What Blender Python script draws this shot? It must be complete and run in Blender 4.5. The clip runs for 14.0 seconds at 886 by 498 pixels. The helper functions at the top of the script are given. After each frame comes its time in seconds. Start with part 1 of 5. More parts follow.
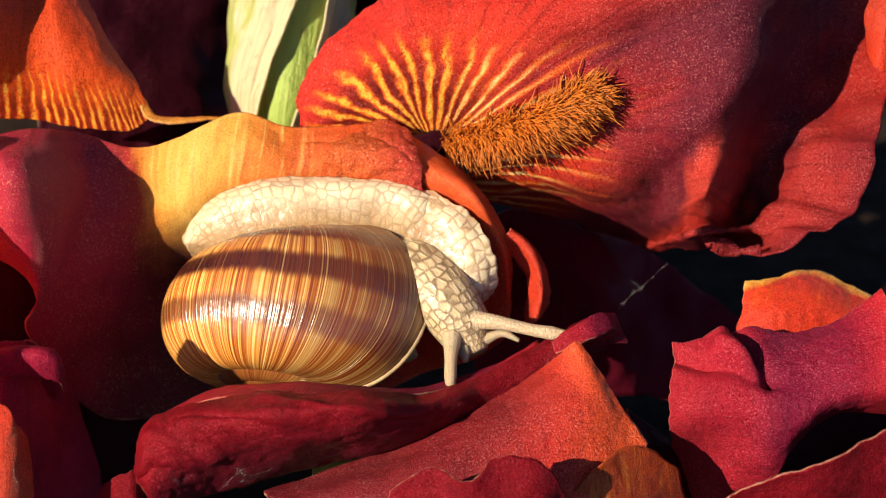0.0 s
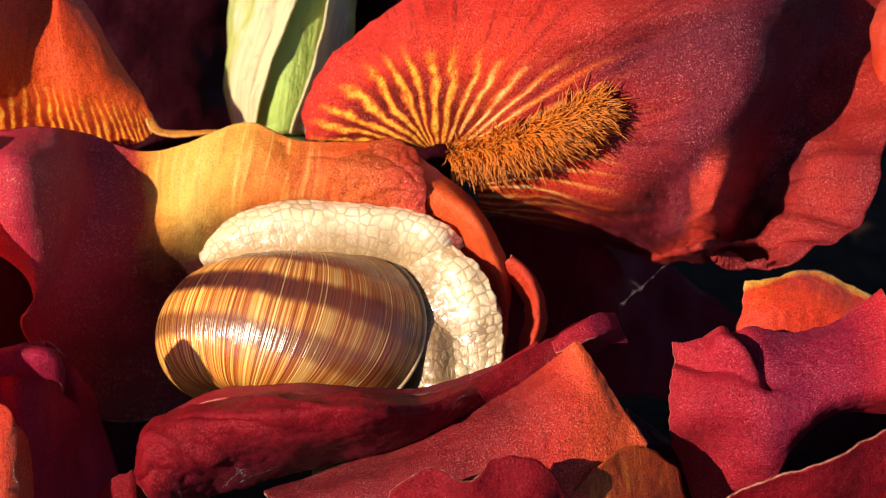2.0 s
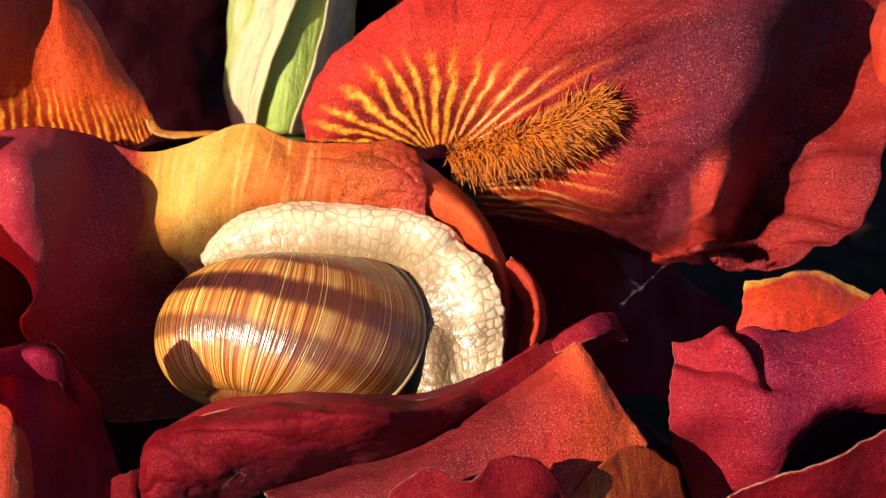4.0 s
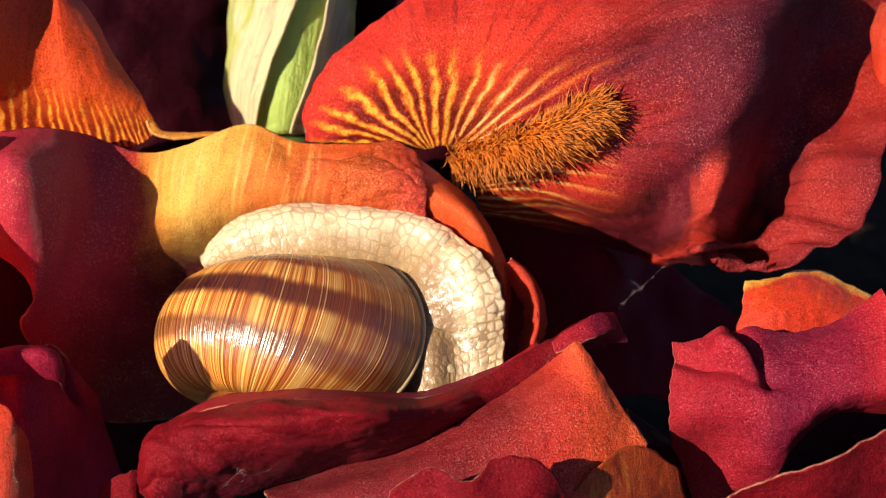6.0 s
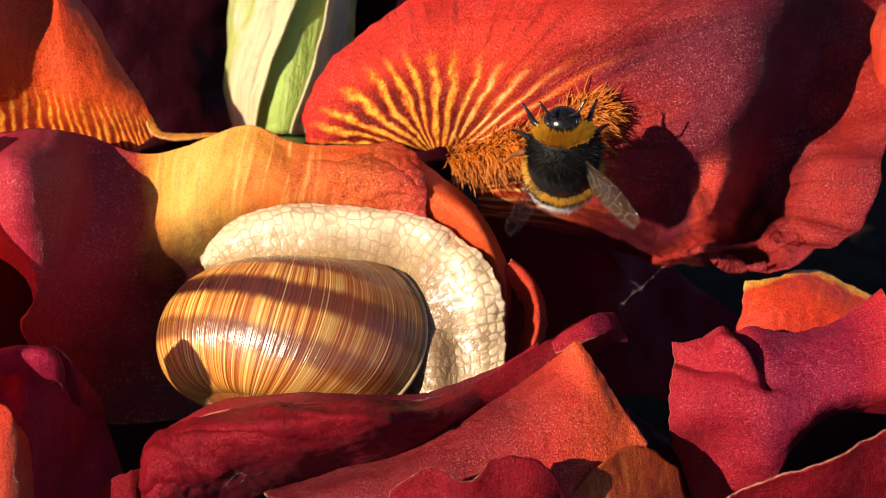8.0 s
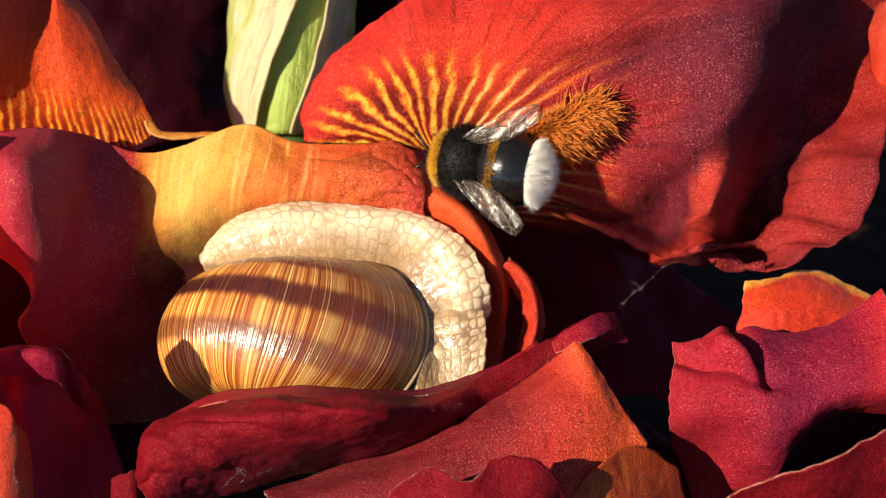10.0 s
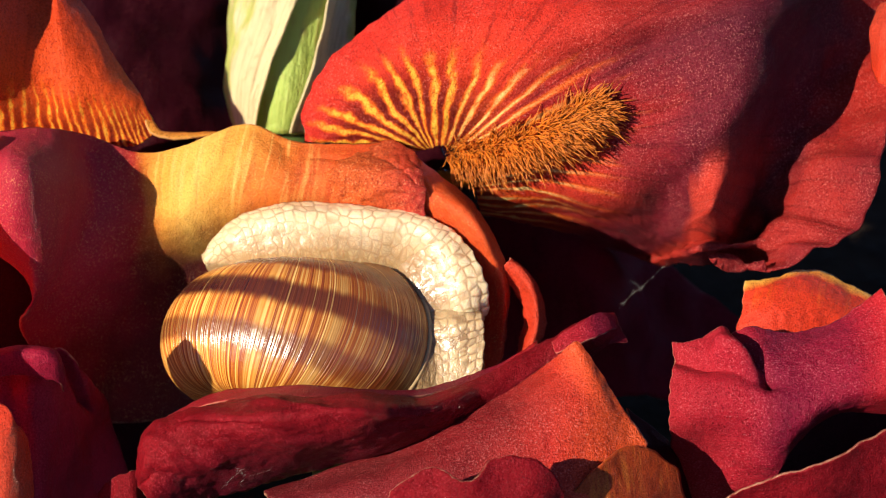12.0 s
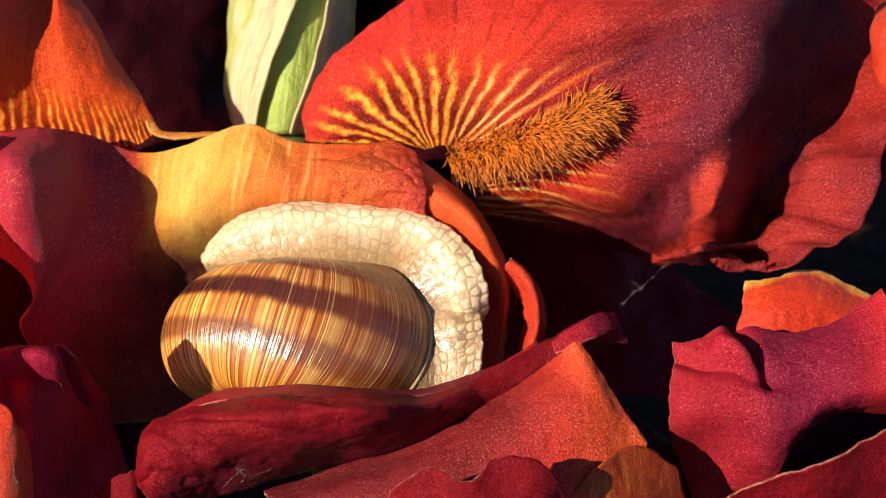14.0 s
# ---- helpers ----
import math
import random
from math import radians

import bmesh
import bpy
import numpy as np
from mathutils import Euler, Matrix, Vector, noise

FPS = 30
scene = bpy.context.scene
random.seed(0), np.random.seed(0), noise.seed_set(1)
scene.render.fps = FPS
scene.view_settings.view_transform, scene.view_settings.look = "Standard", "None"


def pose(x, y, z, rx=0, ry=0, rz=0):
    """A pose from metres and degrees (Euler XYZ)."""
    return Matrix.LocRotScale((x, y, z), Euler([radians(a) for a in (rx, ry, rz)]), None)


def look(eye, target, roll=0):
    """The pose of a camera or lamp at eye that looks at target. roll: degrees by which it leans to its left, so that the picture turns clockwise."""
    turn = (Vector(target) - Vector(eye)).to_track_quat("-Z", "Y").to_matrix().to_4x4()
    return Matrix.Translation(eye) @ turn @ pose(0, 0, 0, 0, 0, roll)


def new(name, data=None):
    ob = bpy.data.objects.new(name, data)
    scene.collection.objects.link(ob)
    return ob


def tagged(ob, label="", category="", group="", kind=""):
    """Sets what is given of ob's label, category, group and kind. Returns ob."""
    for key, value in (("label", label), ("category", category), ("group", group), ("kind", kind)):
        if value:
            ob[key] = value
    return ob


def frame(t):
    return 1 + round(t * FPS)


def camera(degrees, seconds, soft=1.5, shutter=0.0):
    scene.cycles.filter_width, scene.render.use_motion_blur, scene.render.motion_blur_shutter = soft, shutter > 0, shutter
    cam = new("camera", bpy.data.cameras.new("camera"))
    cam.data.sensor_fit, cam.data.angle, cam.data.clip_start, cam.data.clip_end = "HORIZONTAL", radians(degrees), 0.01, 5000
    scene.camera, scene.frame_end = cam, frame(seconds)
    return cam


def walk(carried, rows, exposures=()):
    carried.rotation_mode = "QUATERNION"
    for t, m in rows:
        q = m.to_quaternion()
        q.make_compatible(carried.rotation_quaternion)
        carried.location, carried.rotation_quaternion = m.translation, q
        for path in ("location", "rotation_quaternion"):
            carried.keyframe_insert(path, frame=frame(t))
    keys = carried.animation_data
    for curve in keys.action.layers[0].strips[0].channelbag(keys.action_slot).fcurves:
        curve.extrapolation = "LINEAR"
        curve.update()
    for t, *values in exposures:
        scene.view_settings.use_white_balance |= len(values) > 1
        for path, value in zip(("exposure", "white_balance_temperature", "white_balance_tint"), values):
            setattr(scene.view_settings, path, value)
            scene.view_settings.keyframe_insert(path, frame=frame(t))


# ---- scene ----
# A tabletop-sized scene of iris flowers: places are written in millimetres and scaled here.
MM = 0.001

cam = camera(20, 14.0, soft=1.1, shutter=0.12)
EYE, TARGET = (0.00000, -0.29500, 0.25656), (0.0, 0.0, 0.050)
cam.data.dof.use_dof, cam.data.dof.focus_distance, cam.data.dof.aperture_fstop = True, 0.352, 26.0
walk(cam, [(0.0, look(EYE, TARGET)), (14.0, look(EYE, TARGET))], exposures=[(0.0, 0.63), (14.0, 0.63)])

# ---- daylight: low warm sun, clear sky ----
TO_SUN = Vector((-0.67, -0.55, 0.50)).normalized()
world = bpy.data.worlds.new("sky")
world.use_nodes = True
scene.world = world
sky = world.node_tree.nodes.new("ShaderNodeTexSky")
sky.sky_type, sky.sun_disc = "NISHITA", False
sky.altitude, sky.air_density, sky.dust_density = 1500, 0.35, 0.3
sky.sun_elevation = math.asin(TO_SUN.z)
sky.sun_rotation = math.atan2(TO_SUN.x, TO_SUN.y)
backing = world.node_tree.nodes["Background"]
backing.inputs["Strength"].default_value = 0.12
world.node_tree.links.new(sky.outputs[0], backing.inputs["Color"])
sun = new("sun", bpy.data.lights.new("sun", "SUN"))
sun.data.energy, sun.data.angle, sun.data.color = 5.0, radians(0.5), (1.0, 0.86, 0.66)
sun.matrix_world = look(TO_SUN * 2, (0, 0, 0))


# ---- shading helpers ----
def put(nt, socket, value):
    if isinstance(value, bpy.types.NodeSocket):
        nt.links.new(value, socket)
    else:
        socket.default_value = value


def blank(name):
    m = bpy.data.materials.new(name)
    m.use_nodes = True
    m.node_tree.nodes.clear()
    return m, m.node_tree


def calc(nt, op, a, b=0.0, c=0.0):
    k = nt.nodes.new("ShaderNodeMath")
    k.operation = op
    put(nt, k.inputs[0], a), put(nt, k.inputs[1], b), put(nt, k.inputs[2], c)
    return k.outputs[0]


def span(nt, value, lo, hi, a=0.0, b=1.0):
    k = nt.nodes.new("ShaderNodeMapRange")
    k.interpolation_type = "SMOOTHSTEP"
    put(nt, k.inputs[0], value)
    for i, x in enumerate((lo, hi, a, b)):
        put(nt, k.inputs[i + 1], x)
    return k.outputs[0]


def blend(nt, fac, a, b, how="MIX"):
    k = nt.nodes.new("ShaderNodeMix")
    k.data_type, k.blend_type = "RGBA", how
    put(nt, k.inputs[0], fac)
    put(nt, k.inputs[6], a if isinstance(a, bpy.types.NodeSocket) else (*a, 1))
    put(nt, k.inputs[7], b if isinstance(b, bpy.types.NodeSocket) else (*b, 1))
    return k.outputs[2]


def ramp(nt, fac, stops):
    k = nt.nodes.new("ShaderNodeValToRGB")
    put(nt, k.inputs[0], fac)
    e = k.color_ramp.elements
    while len(e) < len(stops):
        e.new(0.5)
    for el, (at, colour) in zip(e, stops):
        el.position, el.color = at, (*colour, 1)
    return k.outputs[0]


def noisy(nt, vec, scale, detail=3.0, rough=0.55, twist=0.0):
    k = nt.nodes.new("ShaderNodeTexNoise")
    put(nt, k.inputs["Vector"], vec)
    k.inputs["Scale"].default_value, k.inputs["Detail"].default_value = scale, detail
    k.inputs["Roughness"].default_value, k.inputs["Distortion"].default_value = rough, twist
    return k.outputs[0]


def cells(nt, vec, scale, feature="F1", jitter=1.0):
    k = nt.nodes.new("ShaderNodeTexVoronoi")
    k.feature = feature
    put(nt, k.inputs["Vector"], vec)
    k.inputs["Scale"].default_value, k.inputs["Randomness"].default_value = scale, jitter
    return k


def coords(nt):
    k = nt.nodes.new("ShaderNodeTexCoord")
    return k.outputs["UV"], k.outputs["Object"]


def stretch(nt, vec, sx, sy, sz=1.0, ox=0.0, oy=0.0):
    k = nt.nodes.new("ShaderNodeMapping")
    put(nt, k.inputs["Vector"], vec)
    k.inputs["Scale"].default_value = (sx, sy, sz)
    k.inputs["Location"].default_value = (ox, oy, 0)
    return k.outputs[0]


def split(nt, vec):
    k = nt.nodes.new("ShaderNodeSeparateXYZ")
    put(nt, k.inputs[0], vec)
    return k.outputs[0], k.outputs[1]


def bumped(nt, height, depth, normal=None, strength=1.0):
    k = nt.nodes.new("ShaderNodeBump")
    k.inputs["Strength"].default_value, k.inputs["Distance"].default_value = strength, depth
    put(nt, k.inputs["Height"], height)
    if normal is not None:
        put(nt, k.inputs["Normal"], normal)
    return k.outputs[0]


def glossy(nt, colour, rough, normal=None, spec=0.5, coat=0.0, coat_rough=0.2, sheen=0.0, metal=0.0, sss=0.0, alpha=1.0, glint=None):
    k = nt.nodes.new("ShaderNodeBsdfPrincipled")
    put(nt, k.inputs["Base Color"], colour if isinstance(colour, bpy.types.NodeSocket) else (*colour, 1))
    put(nt, k.inputs["Roughness"], rough)
    put(nt, k.inputs["Specular IOR Level"], spec)
    k.inputs["Coat Weight"].default_value, k.inputs["Coat Roughness"].default_value = coat, coat_rough
    k.inputs["Sheen Weight"].default_value, k.inputs["Metallic"].default_value = sheen, metal
    put(nt, k.inputs["Alpha"], alpha)
    if sss:
        k.inputs["Subsurface Weight"].default_value = sss
        k.inputs["Subsurface Radius"].default_value = (1.0, 0.5, 0.3)
        k.inputs["Subsurface Scale"].default_value = 0.0012
    if normal is not None:
        put(nt, k.inputs["Normal"], normal)
    if glint is not None:
        put(nt, k.inputs["Coat Normal"], glint)
    return k.outputs[0]


def finish(m, nt, shader):
    o = nt.nodes.new("ShaderNodeOutputMaterial")
    nt.links.new(shader, o.inputs["Surface"])
    return m


def through_leaf(nt, shader, colour, amount, normal=None):
    k = nt.nodes.new("ShaderNodeBsdfTranslucent")
    put(nt, k.inputs["Color"], colour)
    if normal is not None:
        put(nt, k.inputs["Normal"], normal)
    x = nt.nodes.new("ShaderNodeMixShader")
    x.inputs[0].default_value = amount
    nt.links.new(shader, x.inputs[1]), nt.links.new(k.outputs[0], x.inputs[2])
    return x.outputs[0]


# ---- materials ----
def petal_mat(name, stops, veins=40, vein_dark=0.35, stripes=None, blotch=0.35, sparkle=1.0, light=0.22, across=None, far=None, low=None, across_low=None, painted_glint=(0.38, 0.08, 0.07), streak=None, passing=(0.75, 0.05, 0.015), fan=0.0, fade=0.0, dry=0.5, dirt=0.8, gloss=1.0):
    """Petal skin: colour from base to tip, fine veins along it, velvety cells with glints painted in. stripes: (count,
    reach, colour, ground, width).
    """
    m, nt = blank(name)
    uv, ob = coords(nt)
    u, v = split(nt, uv)
    wide = noisy(nt, ob, 90, 3)
    fine = noisy(nt, ob, 900, 3)
    vv = calc(nt, "ADD", v, calc(nt, "MULTIPLY", calc(nt, "SUBTRACT", wide, 0.5), 0.35))
    col = ramp(nt, vv, stops)
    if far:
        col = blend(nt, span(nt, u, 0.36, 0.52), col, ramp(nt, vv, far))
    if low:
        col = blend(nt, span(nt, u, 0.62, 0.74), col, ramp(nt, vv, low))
    uu = calc(nt, "ADD", u, calc(nt, "MULTIPLY", calc(nt, "SUBTRACT", wide, 0.5), 0.12))
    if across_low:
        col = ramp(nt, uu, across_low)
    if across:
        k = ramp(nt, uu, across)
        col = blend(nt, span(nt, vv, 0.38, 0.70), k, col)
    along = noisy(nt, stretch(nt, uv, veins, 2.2), 1.0, 3, 0.6)
    col = blend(nt, span(nt, along, 0.5, 0.72, 0.0, vein_dark), col, (0.26, 0.14, 0.22), "MULTIPLY")
    if streak:
        pale = noisy(nt, stretch(nt, uv, veins * 1.6, 1.6, 1, 5, 1), 1.0, 2, 0.6)
        k = calc(nt, "MULTIPLY", span(nt, pale, 0.5, 0.72, 0.0, streak[0]), span(nt, vv, 0.35, 0.6, 1.0, 0.0))
        if across:
            k = calc(nt, "MULTIPLY", k, calc(nt, "MULTIPLY", span(nt, uu, 0.34, 0.40), span(nt, uu, 0.55, 0.68, 1.0, 0.0)))
        col = blend(nt, k, col, streak[1])
    col = blend(nt, span(nt, wide, 0.42, 0.72, 0.0, blotch), col, (0.45, 0.30, 0.45), "MULTIPLY")
    col = blend(nt, span(nt, fine, 0.35, 0.75, 0.0, 0.5 * dirt), col, (0.75, 0.60, 0.65), "MULTIPLY")
    if stripes:
        count, reach, light_c, dark_c, width = stripes
        wob = noisy(nt, stretch(nt, uv, 7, 2.2), 1.0, 3)
        ph = calc(nt, "ADD", calc(nt, "MULTIPLY", u, count), calc(nt, "MULTIPLY", wob, 2.2))
        sn = calc(nt, "SINE", calc(nt, "MULTIPLY", ph, 6.2832))
        br = noisy(nt, stretch(nt, uv, 55, 12, 1, 3, 5), 1.0, 4, 0.65)
        sn = calc(nt, "ADD", sn, calc(nt, "MULTIPLY", calc(nt, "SUBTRACT", br, 0.5), 3.2))
        vf = calc(nt, "SUBTRACT", v, calc(nt, "MULTIPLY", span(nt, u, 0.0, 0.42, 1.0, 0.0), fan))
        vf = calc(nt, "ADD", vf, calc(nt, "MULTIPLY", span(nt, u, 0.40, 0.56), fade))
        dots = noisy(nt, stretch(nt, uv, 34, 26, 1, 8, 2), 1.0, 2)
        sn = calc(nt, "SUBTRACT", sn, calc(nt, "MULTIPLY", vf, 0.9))
        sn = calc(nt, "SUBTRACT", sn, span(nt, dots, 0.20, 0.45, 0.5, 0.0))
        zone = span(nt, calc(nt, "ADD", vf, calc(nt, "MULTIPLY", calc(nt, "SUBTRACT", br, 0.5), 0.5)), reach * 0.55, reach, 1.0, 0.0)
        col = blend(nt, calc(nt, "MULTIPLY", zone, span(nt, vf, reach * 0.1, reach * 0.75, 0.95, 0.1)), col, dark_c)
        light_c = blend(nt, span(nt, u, 0.30, 0.42), (0.95, 0.50, 0.05), light_c)
        halo = calc(nt, "MULTIPLY", zone, span(nt, sn, width - 1.0, width + 0.1))
        col = blend(nt, halo, col, (0.82, 0.125, 0.010))
        core = calc(nt, "MULTIPLY", zone, span(nt, sn, width - 0.15, width + 0.75))
        col = blend(nt, calc(nt, "MULTIPLY", core, span(nt, vf, reach * 0.45, reach * 1.05, 1.0, 0.35)), col, light_c)
    speck = noisy(nt, ob, 3600, 2, 0.75)
    patchy = span(nt, noisy(nt, ob, 160, 2), 0.35, 0.62, 0.3, 1.0)
    # pale speckles stand for glints on the velvet cells, painted into the colour
    col = blend(nt, calc(nt, "MULTIPLY", span(nt, speck, 0.54, 0.70, 0.0, 0.5 * sparkle), patchy), col, painted_glint, "SCREEN")
    col = blend(nt, span(nt, speck, 0.50, 0.32, 0.0, dirt), col, (0.36, 0.20, 0.36), "MULTIPLY")
    rim = calc(nt, "MINIMUM", calc(nt, "MINIMUM", u, calc(nt, "SUBTRACT", 1.0, u)), calc(nt, "MINIMUM", v, calc(nt, "SUBTRACT", 1.0, v)))
    col = blend(nt, span(nt, calc(nt, "ADD", rim, calc(nt, "MULTIPLY", fine, 0.012)), 0.004, 0.010, dry, 0.0), col, (0.62, 0.34, 0.22))
    b = bumped(nt, along, 0.00006)
    b = bumped(nt, noisy(nt, ob, 230, 3), 0.0003, b)
    b = bumped(nt, speck, 0.00015 * sparkle, b)
    s = glossy(nt, col, 0.45, b, 0.20 * min(1.0, gloss), 0.30 * sparkle * gloss, 0.16, 0.0, glint=bumped(nt, noisy(nt, ob, 3800, 2, 0.8), 0.0009, b))
    glow = blend(nt, 0.5, col, passing, "MIX")
    return finish(m, nt, through_leaf(nt, s, glow, light, b))


MAROON = (0.13, 0.007, 0.020)
WINE = (0.27, 0.011, 0.030)
RED = (0.60, 0.022, 0.013)
SCARLET = (0.76, 0.050, 0.015)
ORANGE = (0.82, 0.160, 0.018)
GOLD = (0.94, 0.460, 0.065)
YELLOW = (0.95, 0.600, 0.110)

BIG_FALL = petal_mat("red_fall_petal", [(0.0, ORANGE), (0.25, SCARLET), (0.62, (0.76, 0.042, 0.018)), (1.0, (0.70, 0.034, 0.020))], veins=120, vein_dark=0.6, dirt=0.8,
                     stripes=(27, 0.46, (0.95, 0.66, 0.22), (0.15, 0.009, 0.005), 0.30), blotch=0.15, fan=0.55, fade=0.14, sparkle=1.6, dry=0.0, gloss=0.6, painted_glint=(0.44, 0.14, 0.11),
                     # Far side: its own purple, deepened by painted shade where it curves away.
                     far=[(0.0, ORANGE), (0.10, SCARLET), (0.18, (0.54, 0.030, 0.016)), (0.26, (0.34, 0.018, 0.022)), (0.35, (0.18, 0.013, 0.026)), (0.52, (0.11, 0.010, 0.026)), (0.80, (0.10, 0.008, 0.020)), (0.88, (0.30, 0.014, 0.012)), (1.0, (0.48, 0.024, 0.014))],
                     # Lower side: lit fold ridge and shaded valleys painted into the colour.
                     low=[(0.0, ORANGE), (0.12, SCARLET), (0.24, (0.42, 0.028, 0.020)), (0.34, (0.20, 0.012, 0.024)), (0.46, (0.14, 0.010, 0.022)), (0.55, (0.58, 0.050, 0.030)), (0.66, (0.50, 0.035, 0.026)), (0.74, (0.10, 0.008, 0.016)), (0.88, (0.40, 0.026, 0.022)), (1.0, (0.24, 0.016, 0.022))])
LEFT_FALL = petal_mat("orange_fall_petal", [(0.0, ORANGE), (0.3, (0.80, 0.105, 0.013)), (0.7, (0.78, 0.080, 0.014)), (1.0, (0.70, 0.05, 0.016))], veins=50, vein_dark=0.25,
                      stripes=(22, 0.50, (0.93, 0.46, 0.05), (0.20, 0.014, 0.006), 0.3), blotch=0.1, gloss=0.6)
SADDLE = petal_mat("gold_and_wine_petal_with_shade", [(0.0, ORANGE), (1.0, WINE)], veins=60, vein_dark=0.3, blotch=0.05, dirt=0.35, light=0.26, sparkle=1.3, gloss=1.5, painted_glint=(0.60, 0.30, 0.10), streak=(0.85, (0.98, 0.66, 0.17)),
                   # Own gold and wine, with sunlit brightness and a shadow's edge painted in.
                   across=[(0.0, (0.50, 0.024, 0.055)), (0.27, (0.38, 0.016, 0.050)), (0.325, (0.50, 0.03, 0.015)), (0.345, (0.86, 0.26, 0.03)), (0.38, (0.95, 0.46, 0.06)), (0.43, (0.98, 0.60, 0.12)), (0.50, (0.90, 0.42, 0.06)), (0.55, (0.84, 0.24, 0.03)), (0.62, (0.78, 0.13, 0.02)), (0.70, (0.80, 0.10, 0.02)), (1.0, (0.80, 0.11, 0.025))],
                   # Wall below the crest: near-black middle stops paint the shade behind the snail.
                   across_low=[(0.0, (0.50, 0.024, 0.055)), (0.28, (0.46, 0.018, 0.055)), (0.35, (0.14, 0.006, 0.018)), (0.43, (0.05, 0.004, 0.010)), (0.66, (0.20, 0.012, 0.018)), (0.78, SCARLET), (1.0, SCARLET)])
FLAP = petal_mat("wrinkled_orange_red_petal", [(0.0, SCARLET), (1.0, SCARLET)], veins=20, vein_dark=0.3, blotch=0.3, sparkle=1.8, painted_glint=(0.60, 0.28, 0.14), dirt=0.9, dry=0.0,
                 across_low=[(0.0, ORANGE), (0.35, (0.74, 0.13, 0.02)), (0.7, (0.64, 0.06, 0.025)), (1.0, (0.55, 0.04, 0.03))])
LIP = petal_mat("wine_red_petal", [(0.0, (0.25, 0.006, 0.013)), (0.5, (0.24, 0.006, 0.013)), (1.0, MAROON)], veins=40, vein_dark=0.3, blotch=0.6, dry=0.6, sparkle=1.4, gloss=0.4, painted_glint=(0.34, 0.045, 0.06))
FRONT = petal_mat("coral_red_petal", [(0.0, SCARLET), (0.5, SCARLET), (1.0, RED)], veins=24, vein_dark=0.2, blotch=0.4, sparkle=1.7, dry=0.9, painted_glint=(0.44, 0.16, 0.15),
                  across_low=[(0.0, (0.20, 0.010, 0.020)), (0.40, (0.28, 0.013, 0.020)), (0.62, (0.60, 0.030, 0.018)), (0.82, (0.80, 0.085, 0.018)), (1.0, (0.82, 0.11, 0.022))],
                  across=[(0.0, (0.16, 0.008, 0.016)), (0.5, (0.30, 0.015, 0.018)), (0.72, (0.62, 0.04, 0.018)), (0.85, (0.80, 0.09, 0.02)), (1.0, (0.82, 0.11, 0.022))])
PURPLE = petal_mat("purple_red_petal", [(0.0, (0.38, 0.014, 0.045)), (1.0, (0.36, 0.012, 0.040))], veins=26, vein_dark=0.2, blotch=0.3, sparkle=1.5, gloss=0.5, painted_glint=(0.42, 0.12, 0.13),
                   across_low=[(0.0, (0.46, 0.020, 0.032)), (0.35, (0.42, 0.016, 0.034)), (0.55, (0.20, 0.007, 0.034)), (0.85, (0.28, 0.008, 0.034)), (1.0, (0.56, 0.020, 0.026))])
# Near-black maroon: the deep shade of the gaps is put into the colour.
DARK = petal_mat("shade_darkened_maroon_petal", [(0.0, (0.030, 0.003, 0.008)), (0.6, (0.024, 0.003, 0.007)), (1.0, (0.02, 0.002, 0.006))], veins=50, vein_dark=0.4, light=0.15, sparkle=0.3, gloss=0.15)
THIN = petal_mat("thin_sunlit_petal", [(0.0, (0.85, 0.16, 0.09)), (1.0, (0.85, 0.16, 0.09))], veins=30, vein_dark=0.1, blotch=0.1, dirt=0.2, light=0.9, passing=(0.95, 0.22, 0.14))
MAUVE = petal_mat("mauve_wine_petal", [(0.0, (0.44, 0.018, 0.052)), (0.5, (0.42, 0.016, 0.056)), (1.0, (0.30, 0.011, 0.042))], veins=40, vein_dark=0.3, blotch=0.5, dry=0.6, sparkle=1.2, gloss=0.5)
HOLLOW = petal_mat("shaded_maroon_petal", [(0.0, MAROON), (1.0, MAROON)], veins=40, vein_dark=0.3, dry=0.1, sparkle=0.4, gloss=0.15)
PINK = petal_mat("pinkish_red_petal", [(0.0, SCARLET), (1.0, (0.66, 0.075, 0.03))], veins=30, vein_dark=0.2, sparkle=1.5)
RUSTY = petal_mat("orange_brown_petal", [(0.0, (0.52, 0.075, 0.012)), (0.5, (0.40, 0.045, 0.012)), (1.0, (0.26, 0.020, 0.012))], veins=9, vein_dark=0.3, blotch=0.5, dry=0.1, streak=(0.5, (0.74, 0.22, 0.025)))
YELLOWED = petal_mat("yellow_edged_orange_petal", [(0.0, YELLOW), (0.05, GOLD), (0.14, SCARLET), (1.0, SCARLET)], veins=18, vein_dark=0.25, streak=(0.4, ORANGE))
THROAT = petal_mat("yellow_throat", [(0.0, GOLD), (1.0, (0.80, 0.24, 0.02))], veins=12, vein_dark=0.3)


def plain(name, colour, rough, grain=800, depth=0.0001, vary=0.4, spec=0.5, coat=0.0, sss=0.0, isle=0.0):
    m, nt = blank(name)
    uv, ob = coords(nt)
    a = noisy(nt, ob, grain, 4)
    b = noisy(nt, ob, grain / 8, 3)
    dark = tuple(c * 0.45 for c in colour)
    col = blend(nt, span(nt, a, 0.35, 0.7, 0, vary), colour, dark)
    col = blend(nt, span(nt, b, 0.4, 0.7, 0, vary), col, dark)
    if isle:
        k = nt.nodes.new("ShaderNodeNewGeometry")
        col = blend(nt, calc(nt, "MULTIPLY", k.outputs["Random Per Island"], isle), col, tuple(c * 0.25 for c in colour))
    return finish(m, nt, glossy(nt, col, rough, bumped(nt, a, depth), spec, coat, 0.15, 0, 0, sss))


